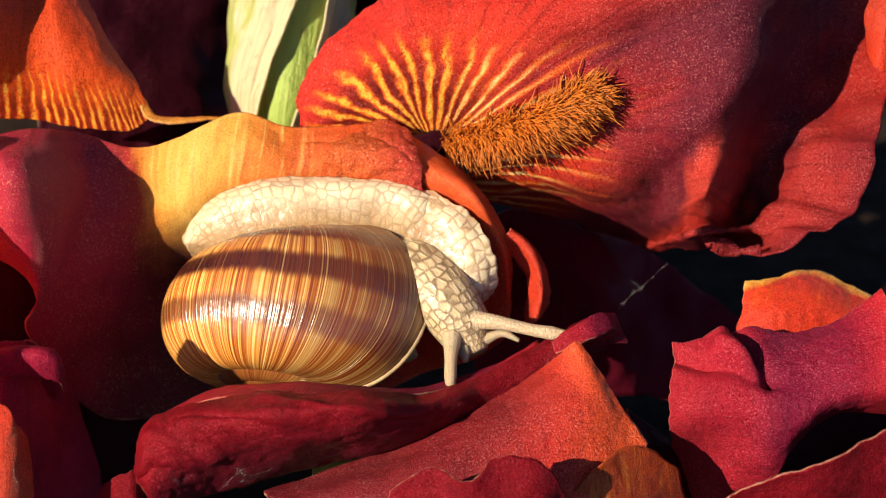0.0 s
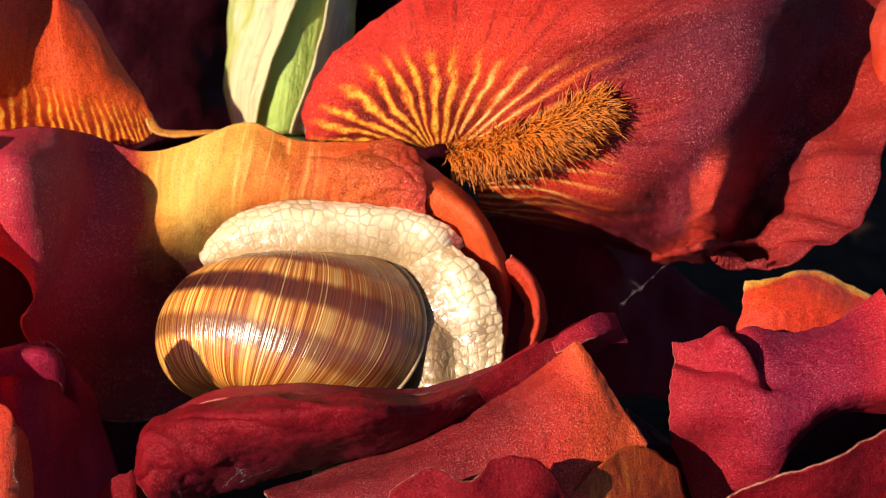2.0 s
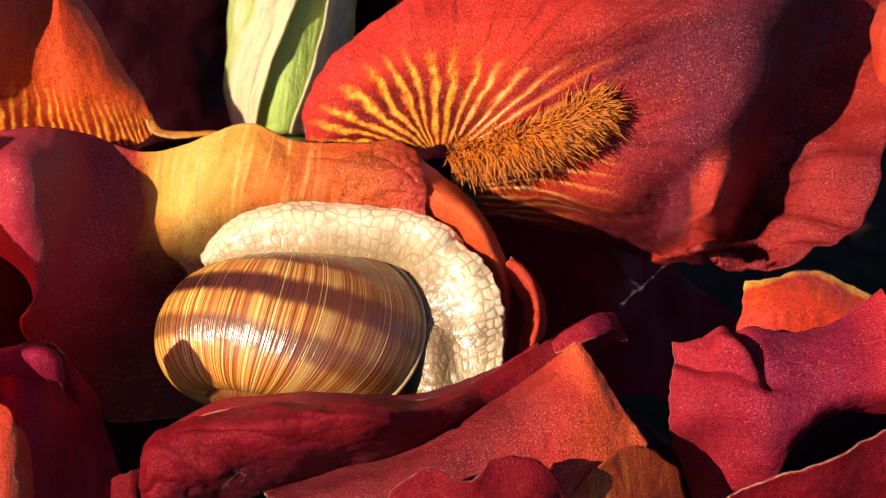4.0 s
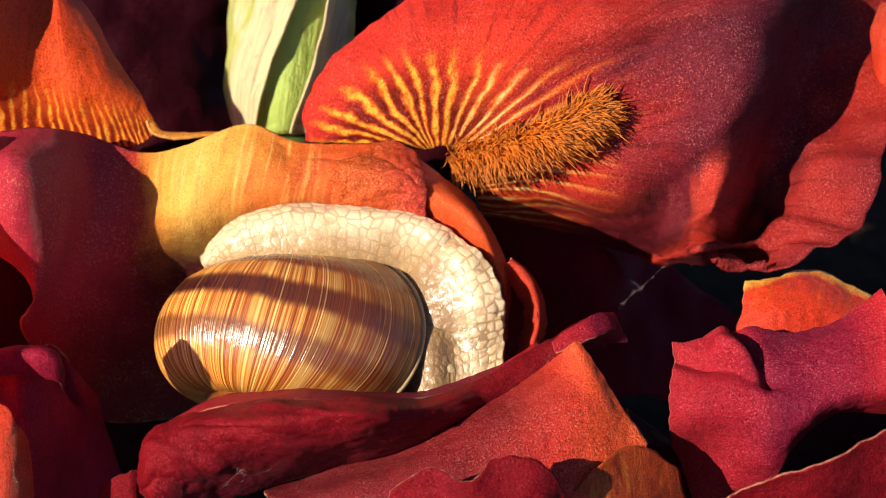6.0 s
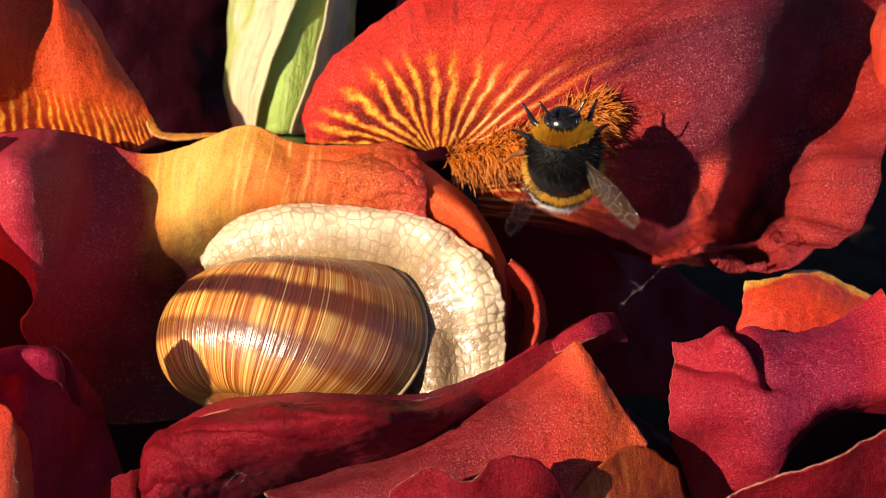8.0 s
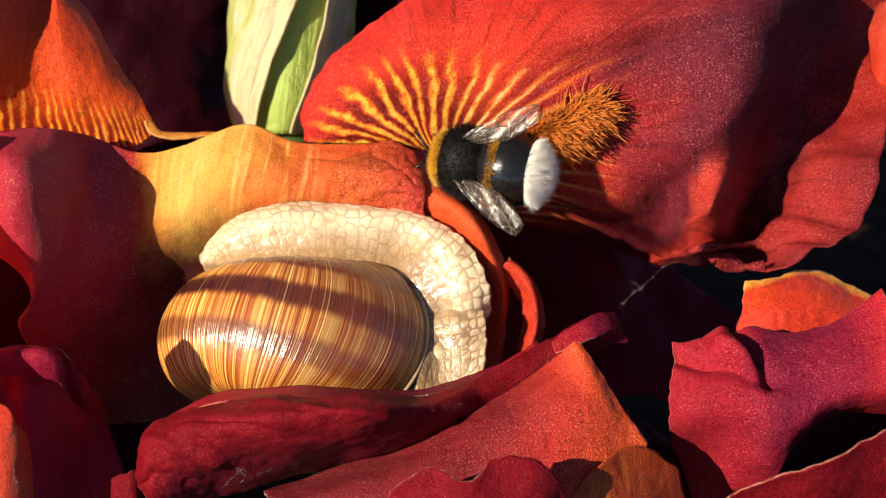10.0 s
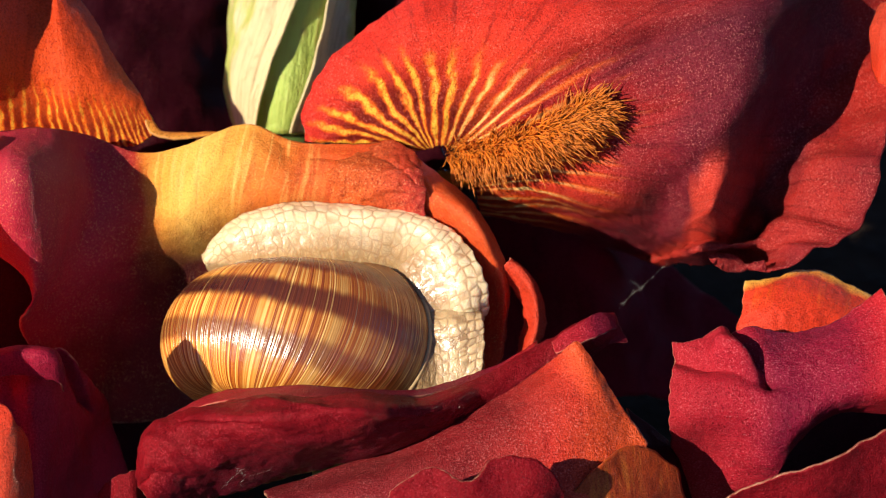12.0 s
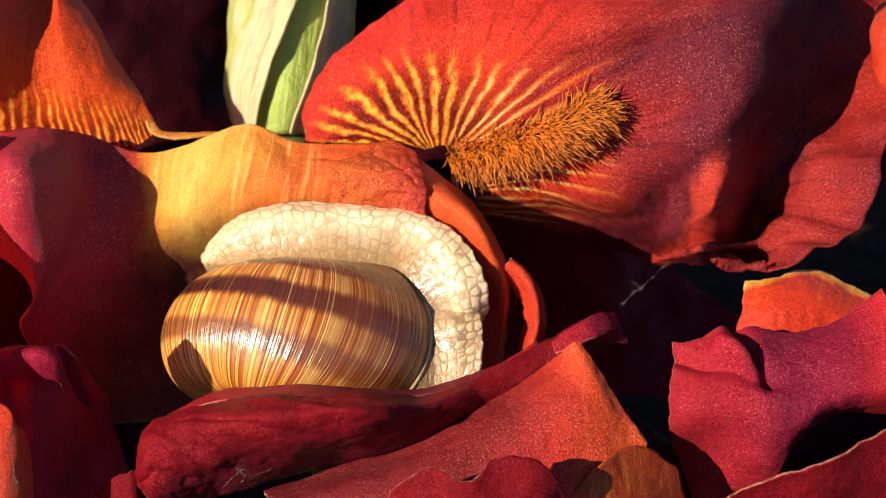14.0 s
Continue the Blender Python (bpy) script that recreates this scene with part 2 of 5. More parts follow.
def shell_mat():
    """Growth lines across the whorl, in gold and chestnut; dark bands along it that drop a little towards the mouth."""
    m, nt = blank("banded_snail_shell")
    uv, ob = coords(nt)
    u, v = split(nt, uv)
    wob = noisy(nt, stretch(nt, uv, 60, 3), 1.0, 4)
    thin = noisy(nt, stretch(nt, uv, 560, 0.7, 1, 2, 9), 1.0, 0)
    streak = calc(nt, "ADD", calc(nt, "MULTIPLY", noisy(nt, stretch(nt, uv, 190, 0.4), 1.0, 1, 0.6), 0.6), calc(nt, "MULTIPLY", thin, 0.4))
    broad = noisy(nt, stretch(nt, uv, 40, 1.4), 1.0, 2)
    col = ramp(nt, streak, [(0.38, (0.95, 0.60, 0.18)), (0.47, (0.80, 0.36, 0.06)), (0.54, (0.50, 0.14, 0.016)), (0.64, (0.26, 0.05, 0.007))])
    col = blend(nt, span(nt, broad, 0.46, 0.72, 0, 0.55), col, (0.34, 0.070, 0.010))
    vv = calc(nt, "ADD", v, calc(nt, "MULTIPLY", calc(nt, "SUBTRACT", wob, 0.5), 0.025))
    vv = calc(nt, "SUBTRACT", vv, calc(nt, "MULTIPLY", calc(nt, "SUBTRACT", u, 3.25), BAND_DROP))
    brown = calc(nt, "MULTIPLY", span(nt, vv, 0.28, 0.40, 0.7, 0.0), span(nt, broad, 0.3, 0.6, 0.4, 1.0))
    col = blend(nt, brown, col, (0.34, 0.085, 0.016))
    dark = None
    for mid, half, deep in BANDS:
        d = calc(nt, "ABSOLUTE", calc(nt, "SUBTRACT", vv, mid))
        f = span(nt, d, half * 0.5, half * 1.35, deep, 0.0)
        dark = f if dark is None else calc(nt, "MAXIMUM", dark, f)
    rust = calc(nt, "MULTIPLY", dark, 0.75)
    col = blend(nt, rust, col, (0.20, 0.026, 0.006))
    dark = calc(nt, "MULTIPLY", dark, span(nt, streak, 0.40, 0.60, 1.0, 0.82))
    col = blend(nt, dark, col, (0.022, 0.003, 0.006))
    # browner towards the mouth, painting the shade of the side turned from the sun
    col = blend(nt, span(nt, calc(nt, "ADD", u, calc(nt, "MULTIPLY", broad, 0.12)), 3.32, 3.60, 0.0, 0.8), col, (0.17, 0.036, 0.009))
    pale = noisy(nt, stretch(nt, uv, 330, 0.4, 1, 7, 3), 1.0, 0)
    col = blend(nt, calc(nt, "MULTIPLY", span(nt, pale, 0.62, 0.78, 0, 0.6), span(nt, dark, 0.0, 0.8, 1.0, 0.35)), col, (0.92, 0.62, 0.22))
    col = blend(nt, span(nt, u, 2.35, 2.75, 0.85, 0.0), col, (0.15, 0.030, 0.007))
    scar = noisy(nt, stretch(nt, uv, 90, 26, 1, 4, 1), 1.0, 3, 0.7)
    col = blend(nt, span(nt, scar, 0.70, 0.76, 0, 0.6), col, (0.24, 0.07, 0.02))
    b = bumped(nt, streak, 0.00014)
    b = bumped(nt, noisy(nt, ob, 300, 4), 0.00012, b)
    k = glossy(nt, col, 0.45, b, 0.1, 1.0, 0.27, glint=bumped(nt, streak, 0.00028, bumped(nt, noisy(nt, ob, 220, 3), 0.0003)))
    k.node.inputs["Coat IOR"].default_value = 1.74
    return finish(m, nt, k)


BANDS = [(0.320, 0.027, 0.95), (0.430, 0.029, 1.0), (0.545, 0.030, 0.6)]
BAND_DROP = 0.15
SHELL = shell_mat()


def skin_mat(name, pale, groove, along, round_, depth, line_w=0.07, tint=0.8, inner=None):
    """Snail skin: wet polygonal tubercles in rows, parted by fine grooves; along and round_ count them. inner: they
    grow finer and browner towards the shell, by pigment and by the shell's shade painted in.
    """
    m, nt = blank(name)
    uv, ob = coords(nt)
    u, v = split(nt, uv)
    if inner:
        k = nt.nodes.new("ShaderNodeCombineXYZ")
        put(nt, k.inputs[0], u), put(nt, k.inputs[1], calc(nt, "POWER", calc(nt, "MAXIMUM", v, 0.001), 0.62))
        uv = k.outputs[0]
    warp = nt.nodes.new("ShaderNodeTexNoise")
    put(nt, warp.inputs["Vector"], stretch(nt, uv, along * 0.45, round_ * 0.45))
    warp.inputs["Scale"].default_value = 1.0
    k = nt.nodes.new("ShaderNodeVectorMath")
    k.operation = "MULTIPLY_ADD"
    put(nt, k.inputs[0], warp.outputs["Color"])
    k.inputs[1].default_value = (0.9, 0.9, 0.0)
    put(nt, k.inputs[2], stretch(nt, uv, along, round_))
    edge = cells(nt, k.outputs[0], 1.0, "DISTANCE_TO_EDGE", 0.55).outputs["Distance"]
    fine = cells(nt, k.outputs[0], 2.7, "DISTANCE_TO_EDGE").outputs["Distance"]
    line = calc(nt, "MULTIPLY", span(nt, edge, 0.0, line_w, 1.0, 0.0), span(nt, noisy(nt, ob, 300, 2), 0.25, 0.6, 0.45, 1.0))
    # browner near the shell: darker pigment plus the shell's shade, painted in
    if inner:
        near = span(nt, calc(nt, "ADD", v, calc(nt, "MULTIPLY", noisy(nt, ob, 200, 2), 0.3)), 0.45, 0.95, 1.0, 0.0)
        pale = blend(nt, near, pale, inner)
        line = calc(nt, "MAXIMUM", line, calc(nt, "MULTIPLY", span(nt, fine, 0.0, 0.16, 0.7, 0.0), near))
    col = blend(nt, calc(nt, "MULTIPLY", line, tint), pale, groove)
    col = blend(nt, span(nt, noisy(nt, ob, 260, 3), 0.50, 0.80, 0, 0.2), col, groove)
    b = bumped(nt, span(nt, edge, 0.0, 0.38), depth)
    b = bumped(nt, span(nt, fine, 0.0, 0.3), depth * 0.35, b)
    b = bumped(nt, noisy(nt, ob, 1500, 2), depth * 0.3, b)
    return finish(m, nt, glossy(nt, col, 0.36, b, 0.5, 0.5, 0.14, 0, 0, 0.35))


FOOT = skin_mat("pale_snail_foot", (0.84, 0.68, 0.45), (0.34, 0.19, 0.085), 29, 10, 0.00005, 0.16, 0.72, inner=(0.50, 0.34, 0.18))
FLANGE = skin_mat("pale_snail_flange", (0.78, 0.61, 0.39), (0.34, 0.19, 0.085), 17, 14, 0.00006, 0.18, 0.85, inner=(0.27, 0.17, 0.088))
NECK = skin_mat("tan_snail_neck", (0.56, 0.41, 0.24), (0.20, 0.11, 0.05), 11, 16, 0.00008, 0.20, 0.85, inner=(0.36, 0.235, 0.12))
HEAD = skin_mat("light_tan_snail_head", (0.64, 0.48, 0.28), (0.16, 0.09, 0.04), 17, 24, 0.00009, 0.22, 0.9)
FEELER = skin_mat("grey_tan_tentacle", (0.66, 0.50, 0.31), (0.30, 0.22, 0.13), 30, 12, 0.00012)
KNOB = skin_mat("pale_tan_tentacle", (0.76, 0.58, 0.36), (0.36, 0.21, 0.10), 12, 14, 0.00008, 0.1, 0.6)
BEARD = plain("orange_beard_hair", (0.80, 0.215, 0.012), 0.55, 300, 0.00005, 0.3, isle=0.5)
BLACK = plain("black_chitin", (0.012, 0.011, 0.010), 0.22, 900, 0.00006, 0.3, 0.6)
RUST = plain("rusty_brown_leg", (0.22, 0.07, 0.02), 0.4)
BLACK_FUR = plain("black_bee_fur", (0.010, 0.009, 0.008), 0.6, 600, 0.00003, 0.4, 0.15)
YELLOW_FUR = plain("yellow_bee_fur", (0.64, 0.31, 0.016), 0.5, 600, 0.00003)
WHITE_FUR = plain("white_bee_fur", (0.88, 0.85, 0.78), 0.6, 600, 0.00003, 0.1)
LIP_EDGE = plain("tan_shell_lip", (0.55, 0.38, 0.20), 0.4)
STEM = plain("green_stem", (0.12, 0.20, 0.05), 0.45, 400)
SOIL = plain("dark_garden_soil", (0.026, 0.015, 0.009), 0.9, 120, 0.002, 0.7, 0.1)
DRIED = plain("pale_dried_strand", (0.55, 0.50, 0.46), 0.5)


def wing_mat():
    m, nt = blank("clear_smoky_wing")
    uv, ob = coords(nt)
    vein = cells(nt, stretch(nt, uv, 5, 3), 1.0, "DISTANCE_TO_EDGE").outputs["Distance"]
    line = span(nt, vein, 0.0, 0.05, 0.75, 0.13)
    return finish(m, nt, glossy(nt, (0.10, 0.07, 0.05), 0.25, bumped(nt, vein, 0.0002), 0.6, 0, 0.2, 0, 0, 0, line))


WING = wing_mat()


def spathe_mat(name, base, green_c, share):
    """Papery bract: cream with a fresh green middle, fine lengthwise veins and crinkles."""
    m, nt = blank(name)
    uv, ob = coords(nt)
    u, v = split(nt, uv)
    n1 = noisy(nt, stretch(nt, uv, 4, 2.2), 1.0, 4, 0.6)
    lines = noisy(nt, stretch(nt, uv, 30, 1.6), 1.0, 4, 0.65)
    crinkle = noisy(nt, ob, 420, 4, 0.6)
    mid = calc(nt, "ABSOLUTE", calc(nt, "SUBTRACT", u, 0.5))
    green = span(nt, calc(nt, "ADD", mid, calc(nt, "MULTIPLY", calc(nt, "SUBTRACT", n1, 0.5), 0.7)), share * 0.4, share, 1.0, 0.0)
    col = blend(nt, green, base, green_c)
    col = blend(nt, span(nt, lines, 0.48, 0.72, 0, 0.55), col, (0.36, 0.22, 0.09))
    col = blend(nt, span(nt, crinkle, 0.55, 0.8, 0, 0.4), col, (0.40, 0.27, 0.12))
    b = bumped(nt, lines, 0.0007)
    s = glossy(nt, col, 0.5, bumped(nt, crinkle, 0.0006, b), 0.3)
    return finish(m, nt, through_leaf(nt, s, col, 0.25))


SPATHE = spathe_mat("papery_cream_bract", (0.76, 0.64, 0.38), (0.50, 0.54, 0.14), 0.20)
BUD_GREEN = spathe_mat("green_bud", (0.62, 0.60, 0.26), (0.44, 0.58, 0.13), 0.40)


# ---- modelling helpers ----
def part(name, bm, material, parent=None, label="", smooth=True):
    me = bpy.data.meshes.new(name)
    if smooth:
        for f in bm.faces:
            f.smooth = True
    bm.to_mesh(me)
    bm.free()
    me.materials.append(material)
    ob = new(name, me)
    if parent is not None:
        ob.parent = parent
    return tagged(ob, label)


def thing(name, label, category, at=(0, 0, 0), group="", kind=""):
    """An Empty at its base, in millimetres."""
    ob = new(name)
    ob.empty_display_size = 0.005
    ob.location = Vector(at) * MM
    return tagged(ob, label, category, group, kind)


def curve_at(pts, t):
    """A smooth curve through points, t from 0 to 1."""
    n = len(pts) - 1
    x = min(max(t, 0), 1) * n
    i = min(int(x), n - 1)
    f = x - i
    p1, p2 = Vector(pts[i]), Vector(pts[i + 1])
    p0 = Vector(pts[i - 1]) if i > 0 else 2 * p1 - p2
    p3 = Vector(pts[i + 2]) if i + 2 <= n else 2 * p2 - p1
    return 0.5 * (2 * p1 + (p2 - p0) * f + (2 * p0 - 5 * p1 + 4 * p2 - p3) * f * f + (3 * p1 - p0 - 3 * p2 + p3) * f ** 3)


def sheet_mesh(point, nu, nv, thick):
    """A thin two-sided sheet from point(u, v) in millimetres, with uv."""
    bm = bmesh.new()
    uvl = bm.loops.layers.uv.new("UVMap")
    P = [[point(i / nu, j / nv) for j in range(nv + 1)] for i in range(nu + 1)]
    N = []
    for i in range(nu + 1):
        row = []
        for j in range(nv + 1):
            a = P[min(i + 1, nu)][j] - P[max(i - 1, 0)][j]
            b = P[i][min(j + 1, nv)] - P[i][max(j - 1, 0)]
            c = a.cross(b)
            row.append(c.normalized() if c.length > 1e-9 else Vector((0, 0, 1)))
        N.append(row)
    top = [[bm.verts.new((P[i][j] + N[i][j] * thick / 2) * MM) for j in range(nv + 1)] for i in range(nu + 1)]
    low = [[bm.verts.new((P[i][j] - N[i][j] * thick / 2) * MM) for j in range(nv + 1)] for i in range(nu + 1)]

    def quad(vs, ij):
        f = bm.faces.new(vs)
        for loop, (i, j) in zip(f.loops, ij):
            loop[uvl].uv = (i / nu, j / nv)

    for i in range(nu):
        for j in range(nv):
            ij = [(i, j), (i + 1, j), (i + 1, j + 1), (i, j + 1)]
            quad([top[a][b] for a, b in ij], ij)
            ji = ij[::-1]
            quad([low[a][b] for a, b in ji], ji)
    for i in range(nu):
        for j, flip in ((0, False), (nv, True)):
            ij = [(i, j), (i + 1, j)]
            vs = [low[i][j], low[i + 1][j], top[i + 1][j], top[i][j]]
            ks = ij + ij[::-1]
            quad(vs[::-1] if flip else vs, ks[::-1] if flip else ks)
    for j in range(nv):
        for i, flip in ((0, True), (nu, False)):
            ij = [(i, j), (i, j + 1)]
            vs = [low[i][j], low[i][j + 1], top[i][j + 1], top[i][j]]
            ks = ij + ij[::-1]
            quad(vs[::-1] if flip else vs, ks[::-1] if flip else ks)
    return bm


def petal(name, columns, material, parent=None, label="", nu=80, nv=60, thick=0.35, ripple=0.5, grain=0.12, ruffle=None, folds=(), ragged=0.35, seed=0):
    """A petal lofted through columns that run from its base to its rim. ruffle: (waves, height in mm); folds: raised creases (u, v, u, v, height, width)."""

    def surface(u, v):
        return curve_at([curve_at(c, v) for c in columns], u)

    def point(u, v):
        p = surface(u, v)
        e = 0.01
        a = surface(min(u + e, 1), v) - surface(max(u - e, 0), v)
        b = surface(u, min(v + e, 1)) - surface(u, max(v - e, 0))
        n = a.cross(b)
        n = n.normalized() if n.length > 1e-9 else Vector((0, 0, 1))
        q = p + Vector((seed * 17.3, seed * 5.1, 0))
        h = ripple * noise.noise(q * 0.11) * 2 + ripple * 0.5 * noise.noise(q * 0.27) + grain * noise.noise(q * 0.9)
        if ruffle:
            h += ruffle[1] * u * v ** 3 * (math.sin(6.2832 * ruffle[0] * u + 2 * noise.noise(q * 0.06)) + 0.5 * math.sin(6.2832 * ruffle[0] * 2.3 * u))
        for u0, v0, u1, v1, height, width in folds:
            du, dv = u1 - u0, v1 - v0
            k = max(0, min(1, ((u - u0) * du + (v - v0) * dv) / (du * du + dv * dv)))
            d = math.hypot(u - u0 - k * du, v - v0 - k * dv)
            h += height * math.exp(-(d / width) ** 2)
        out = b.normalized() if b.length > 1e-9 else Vector((0, 0, 0))
        side = a.normalized() if a.length > 1e-9 else Vector((0, 0, 0))
        out = out * (max(0, (v - 0.93) / 0.07) - max(0, (0.07 - v) / 0.07)) + side * (max(0, (u - 0.95) / 0.05) - max(0, (0.05 - u) / 0.05))
        return p + n * h + out * (ragged * (noise.noise(q * 0.5) + 0.5 * noise.noise(q * 1.3) + 0.18 * noise.noise(q * 3.1)))

    return part(name, sheet_mesh(point, nu, nv, thick), material, parent, label)


def tube_into(bm, path, radii, sides=8, ends=True, flat=1.0, facing=None, steps=None):
    """A tapered round tube along a smooth path, in millimetres; flat squeezes it along facing."""
    uvl = bm.loops.layers.uv.verify()
    n = steps or len(path) * 3
    rings = []
    side = None
    for i in range(n + 1):
        t = i / n
        p = curve_at(path, t)
        d = (curve_at(path, min(t + 0.02, 1)) - curve_at(path, max(t - 0.02, 0))).normalized()
        if facing is not None:
            z = Vector(facing)
            z = (z - d * z.dot(d)).normalized()
            side = d.cross(z)
        else:
            if side is None:
                side = d.orthogonal().normalized()
            side = (side - d * side.dot(d)).normalized()
            z = side.cross(d)
        k = t * (len(radii) - 1)
        j = min(int(k), len(radii) - 2)
        r = radii[j] + (radii[j + 1] - radii[j]) * (k - j)
        rings.append([bm.verts.new((p + side * math.cos(a) * r + z * math.sin(a) * r * flat) * MM) for a in (6.28318 * s / sides for s in range(sides))])
    for i in range(n):
        for s in range(sides):
            e = (s + 1) % sides
            f = bm.faces.new((rings[i][s], rings[i][e], rings[i + 1][e], rings[i + 1][s]))
            for loop, (x, y) in zip(f.loops, ((i, s), (i, s + 1), (i + 1, s + 1), (i + 1, s))):
                loop[uvl].uv = (x / n, y / sides)
    if ends:
        bm.faces.new(rings[0][::-1])
        bm.faces.new(rings[-1])
    return bm


def tube(name, path, radii, material, parent=None, label="", **kw):
    return part(name, tube_into(bmesh.new(), path, radii, **kw), material, parent, label)


def egg(bm, centre, radii, turn=None, seg=32, rings=20, lump=0.0):
    m = Matrix.Translation(Vector(centre) * MM) @ (turn or Matrix()) @ Matrix.Diagonal((*(Vector(radii) * MM), 1))
    r = bmesh.ops.create_uvsphere(bm, u_segments=seg, v_segments=rings, radius=1, matrix=m)
    if lump:
        for v in r["verts"]:
            v.co += v.co.normalized() * lump * MM * noise.noise(v.co * 400)
    return bm


# ---- ground ----
def ground():
    bm = bmesh.new()
    bmesh.ops.create_grid(bm, x_segments=60, y_segments=60, size=1.0)
    for v in bm.verts:
        s = abs(v.co.x) ** 3, abs(v.co.y) ** 3
        v.co.x, v.co.y = math.copysign(s[0] * 40 + abs(v.co.x) * 0.3, v.co.x), math.copysign(s[1] * 40 + abs(v.co.y) * 0.3, v.co.y)
        v.co.z = 0.004 * noise.noise(v.co * 30) - 0.001
    return tagged(part("ground", bm, SOIL), "dark crumbly garden soil under the flowers", "soil", kind="structure")


ground()


# ---- the flower that carries the snail ----
A_AT = (62.8, 29.2, 39.3)
SADDLE_AT = (-29.5, 16.6, 52.8)


def shifted(columns, at):
    return [[Vector(p) - Vector(at) for p in c] for c in columns]


def carrier_flower():
    f = thing("iris_flower", "large orange and dark red iris flower with an orange beard", "flower", A_AT)
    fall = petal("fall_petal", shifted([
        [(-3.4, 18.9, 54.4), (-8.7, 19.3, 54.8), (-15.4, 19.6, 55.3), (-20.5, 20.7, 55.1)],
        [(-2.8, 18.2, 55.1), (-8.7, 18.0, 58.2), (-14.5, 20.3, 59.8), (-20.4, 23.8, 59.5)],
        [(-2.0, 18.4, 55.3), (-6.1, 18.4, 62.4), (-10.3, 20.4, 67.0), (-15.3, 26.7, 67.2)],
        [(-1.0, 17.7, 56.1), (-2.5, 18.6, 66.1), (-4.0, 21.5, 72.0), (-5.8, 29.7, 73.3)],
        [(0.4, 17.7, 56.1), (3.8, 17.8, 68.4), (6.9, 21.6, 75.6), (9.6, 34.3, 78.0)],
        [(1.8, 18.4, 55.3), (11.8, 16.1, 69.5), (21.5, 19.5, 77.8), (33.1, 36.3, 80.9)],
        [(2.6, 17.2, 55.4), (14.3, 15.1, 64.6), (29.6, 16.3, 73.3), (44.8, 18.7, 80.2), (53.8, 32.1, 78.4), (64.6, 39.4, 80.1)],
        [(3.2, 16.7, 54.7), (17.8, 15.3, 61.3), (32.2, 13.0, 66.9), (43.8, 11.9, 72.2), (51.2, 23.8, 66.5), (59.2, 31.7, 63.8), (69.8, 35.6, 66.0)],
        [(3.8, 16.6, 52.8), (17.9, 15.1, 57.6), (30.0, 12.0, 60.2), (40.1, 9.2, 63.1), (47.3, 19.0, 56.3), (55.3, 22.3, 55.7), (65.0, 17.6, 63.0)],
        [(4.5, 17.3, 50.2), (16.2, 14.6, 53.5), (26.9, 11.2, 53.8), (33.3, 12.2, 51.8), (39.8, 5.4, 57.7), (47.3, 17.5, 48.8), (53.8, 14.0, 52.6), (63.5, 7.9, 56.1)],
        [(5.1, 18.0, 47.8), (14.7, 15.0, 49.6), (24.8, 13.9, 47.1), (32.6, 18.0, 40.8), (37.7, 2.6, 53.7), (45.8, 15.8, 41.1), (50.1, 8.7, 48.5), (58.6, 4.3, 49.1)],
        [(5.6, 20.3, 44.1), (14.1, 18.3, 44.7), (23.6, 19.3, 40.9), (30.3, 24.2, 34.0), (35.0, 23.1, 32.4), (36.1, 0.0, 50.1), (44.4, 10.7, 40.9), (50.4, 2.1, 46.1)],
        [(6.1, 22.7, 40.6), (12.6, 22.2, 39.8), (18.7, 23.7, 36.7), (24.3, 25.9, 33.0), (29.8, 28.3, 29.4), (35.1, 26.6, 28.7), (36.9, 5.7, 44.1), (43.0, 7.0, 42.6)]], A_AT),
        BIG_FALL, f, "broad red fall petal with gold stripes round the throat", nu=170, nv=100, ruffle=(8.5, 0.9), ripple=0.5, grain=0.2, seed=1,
        folds=((0.60, 0.80, 0.66, 1.0, -0.9, 0.025), (0.66, 0.74, 0.74, 0.98, 1.0, 0.022), (0.72, 0.72, 0.82, 0.96, -0.9, 0.025), (0.80, 0.74, 0.90, 0.97, 0.9, 0.02), (0.86, 0.70, 0.97, 0.92, -0.8, 0.02), (0.50, 0.55, 0.60, 0.80, 0.6, 0.03)))
    # beard: a dense brush of curved hairs along the midrib
    rng = random.Random(5)
    line = [Vector(p) - Vector(A_AT) for p in ((0.9, 17.1, 53.5), (7.9, 13.6, 57.2), (16.0, 11.6, 61.4), (22.9, 13.4, 65.6))]
    toward, up = Vector((0, -0.819, 0.574)), Vector((0, 0.574, 0.819))
    bm = bmesh.new()
    for i in range(2500):
        t = rng.random() ** 0.85
        base = curve_at(line, t)
        d = (curve_at(line, min(t + 0.05, 1)) - curve_at(line, max(t - 0.05, 0))).normalized()
        wide = d.cross(toward).normalized()
        off = rng.gauss(0, 1)
        jit = Vector((rng.uniform(-.3, .3), rng.uniform(-.3, .3), rng.uniform(-.3, .3)))
        base = base + wide * (off * 1.05 - 0.3) + toward * (0.5 - 0.22 * off * off) + jit
        comb = 0.75 + 0.45 * off if off > -1.0 else -0.5
        lean = (toward * 0.75 + wide * comb * (1.15 - 0.5 * t) + d * (0.35 + 0.8 * t * t) + jit * 2.2).normalized()
        length = rng.uniform(1.5, 4.3) * (0.8 + 0.3 * t)
        bend = wide * rng.uniform(-0.6, 1.3) + d * rng.uniform(-0.6, 0.9) - toward * rng.uniform(0, 0.5)
        tube_into(bm, [base, base + lean * length * 0.5, base + lean * length * 0.9 + bend * length * 0.25], [0.10, 0.10, 0.08, 0.04], sides=4, steps=5)
    tagged(part("beard", bm, BEARD, fall, "dense brush of orange-brown beard hairs"), kind="stuff")
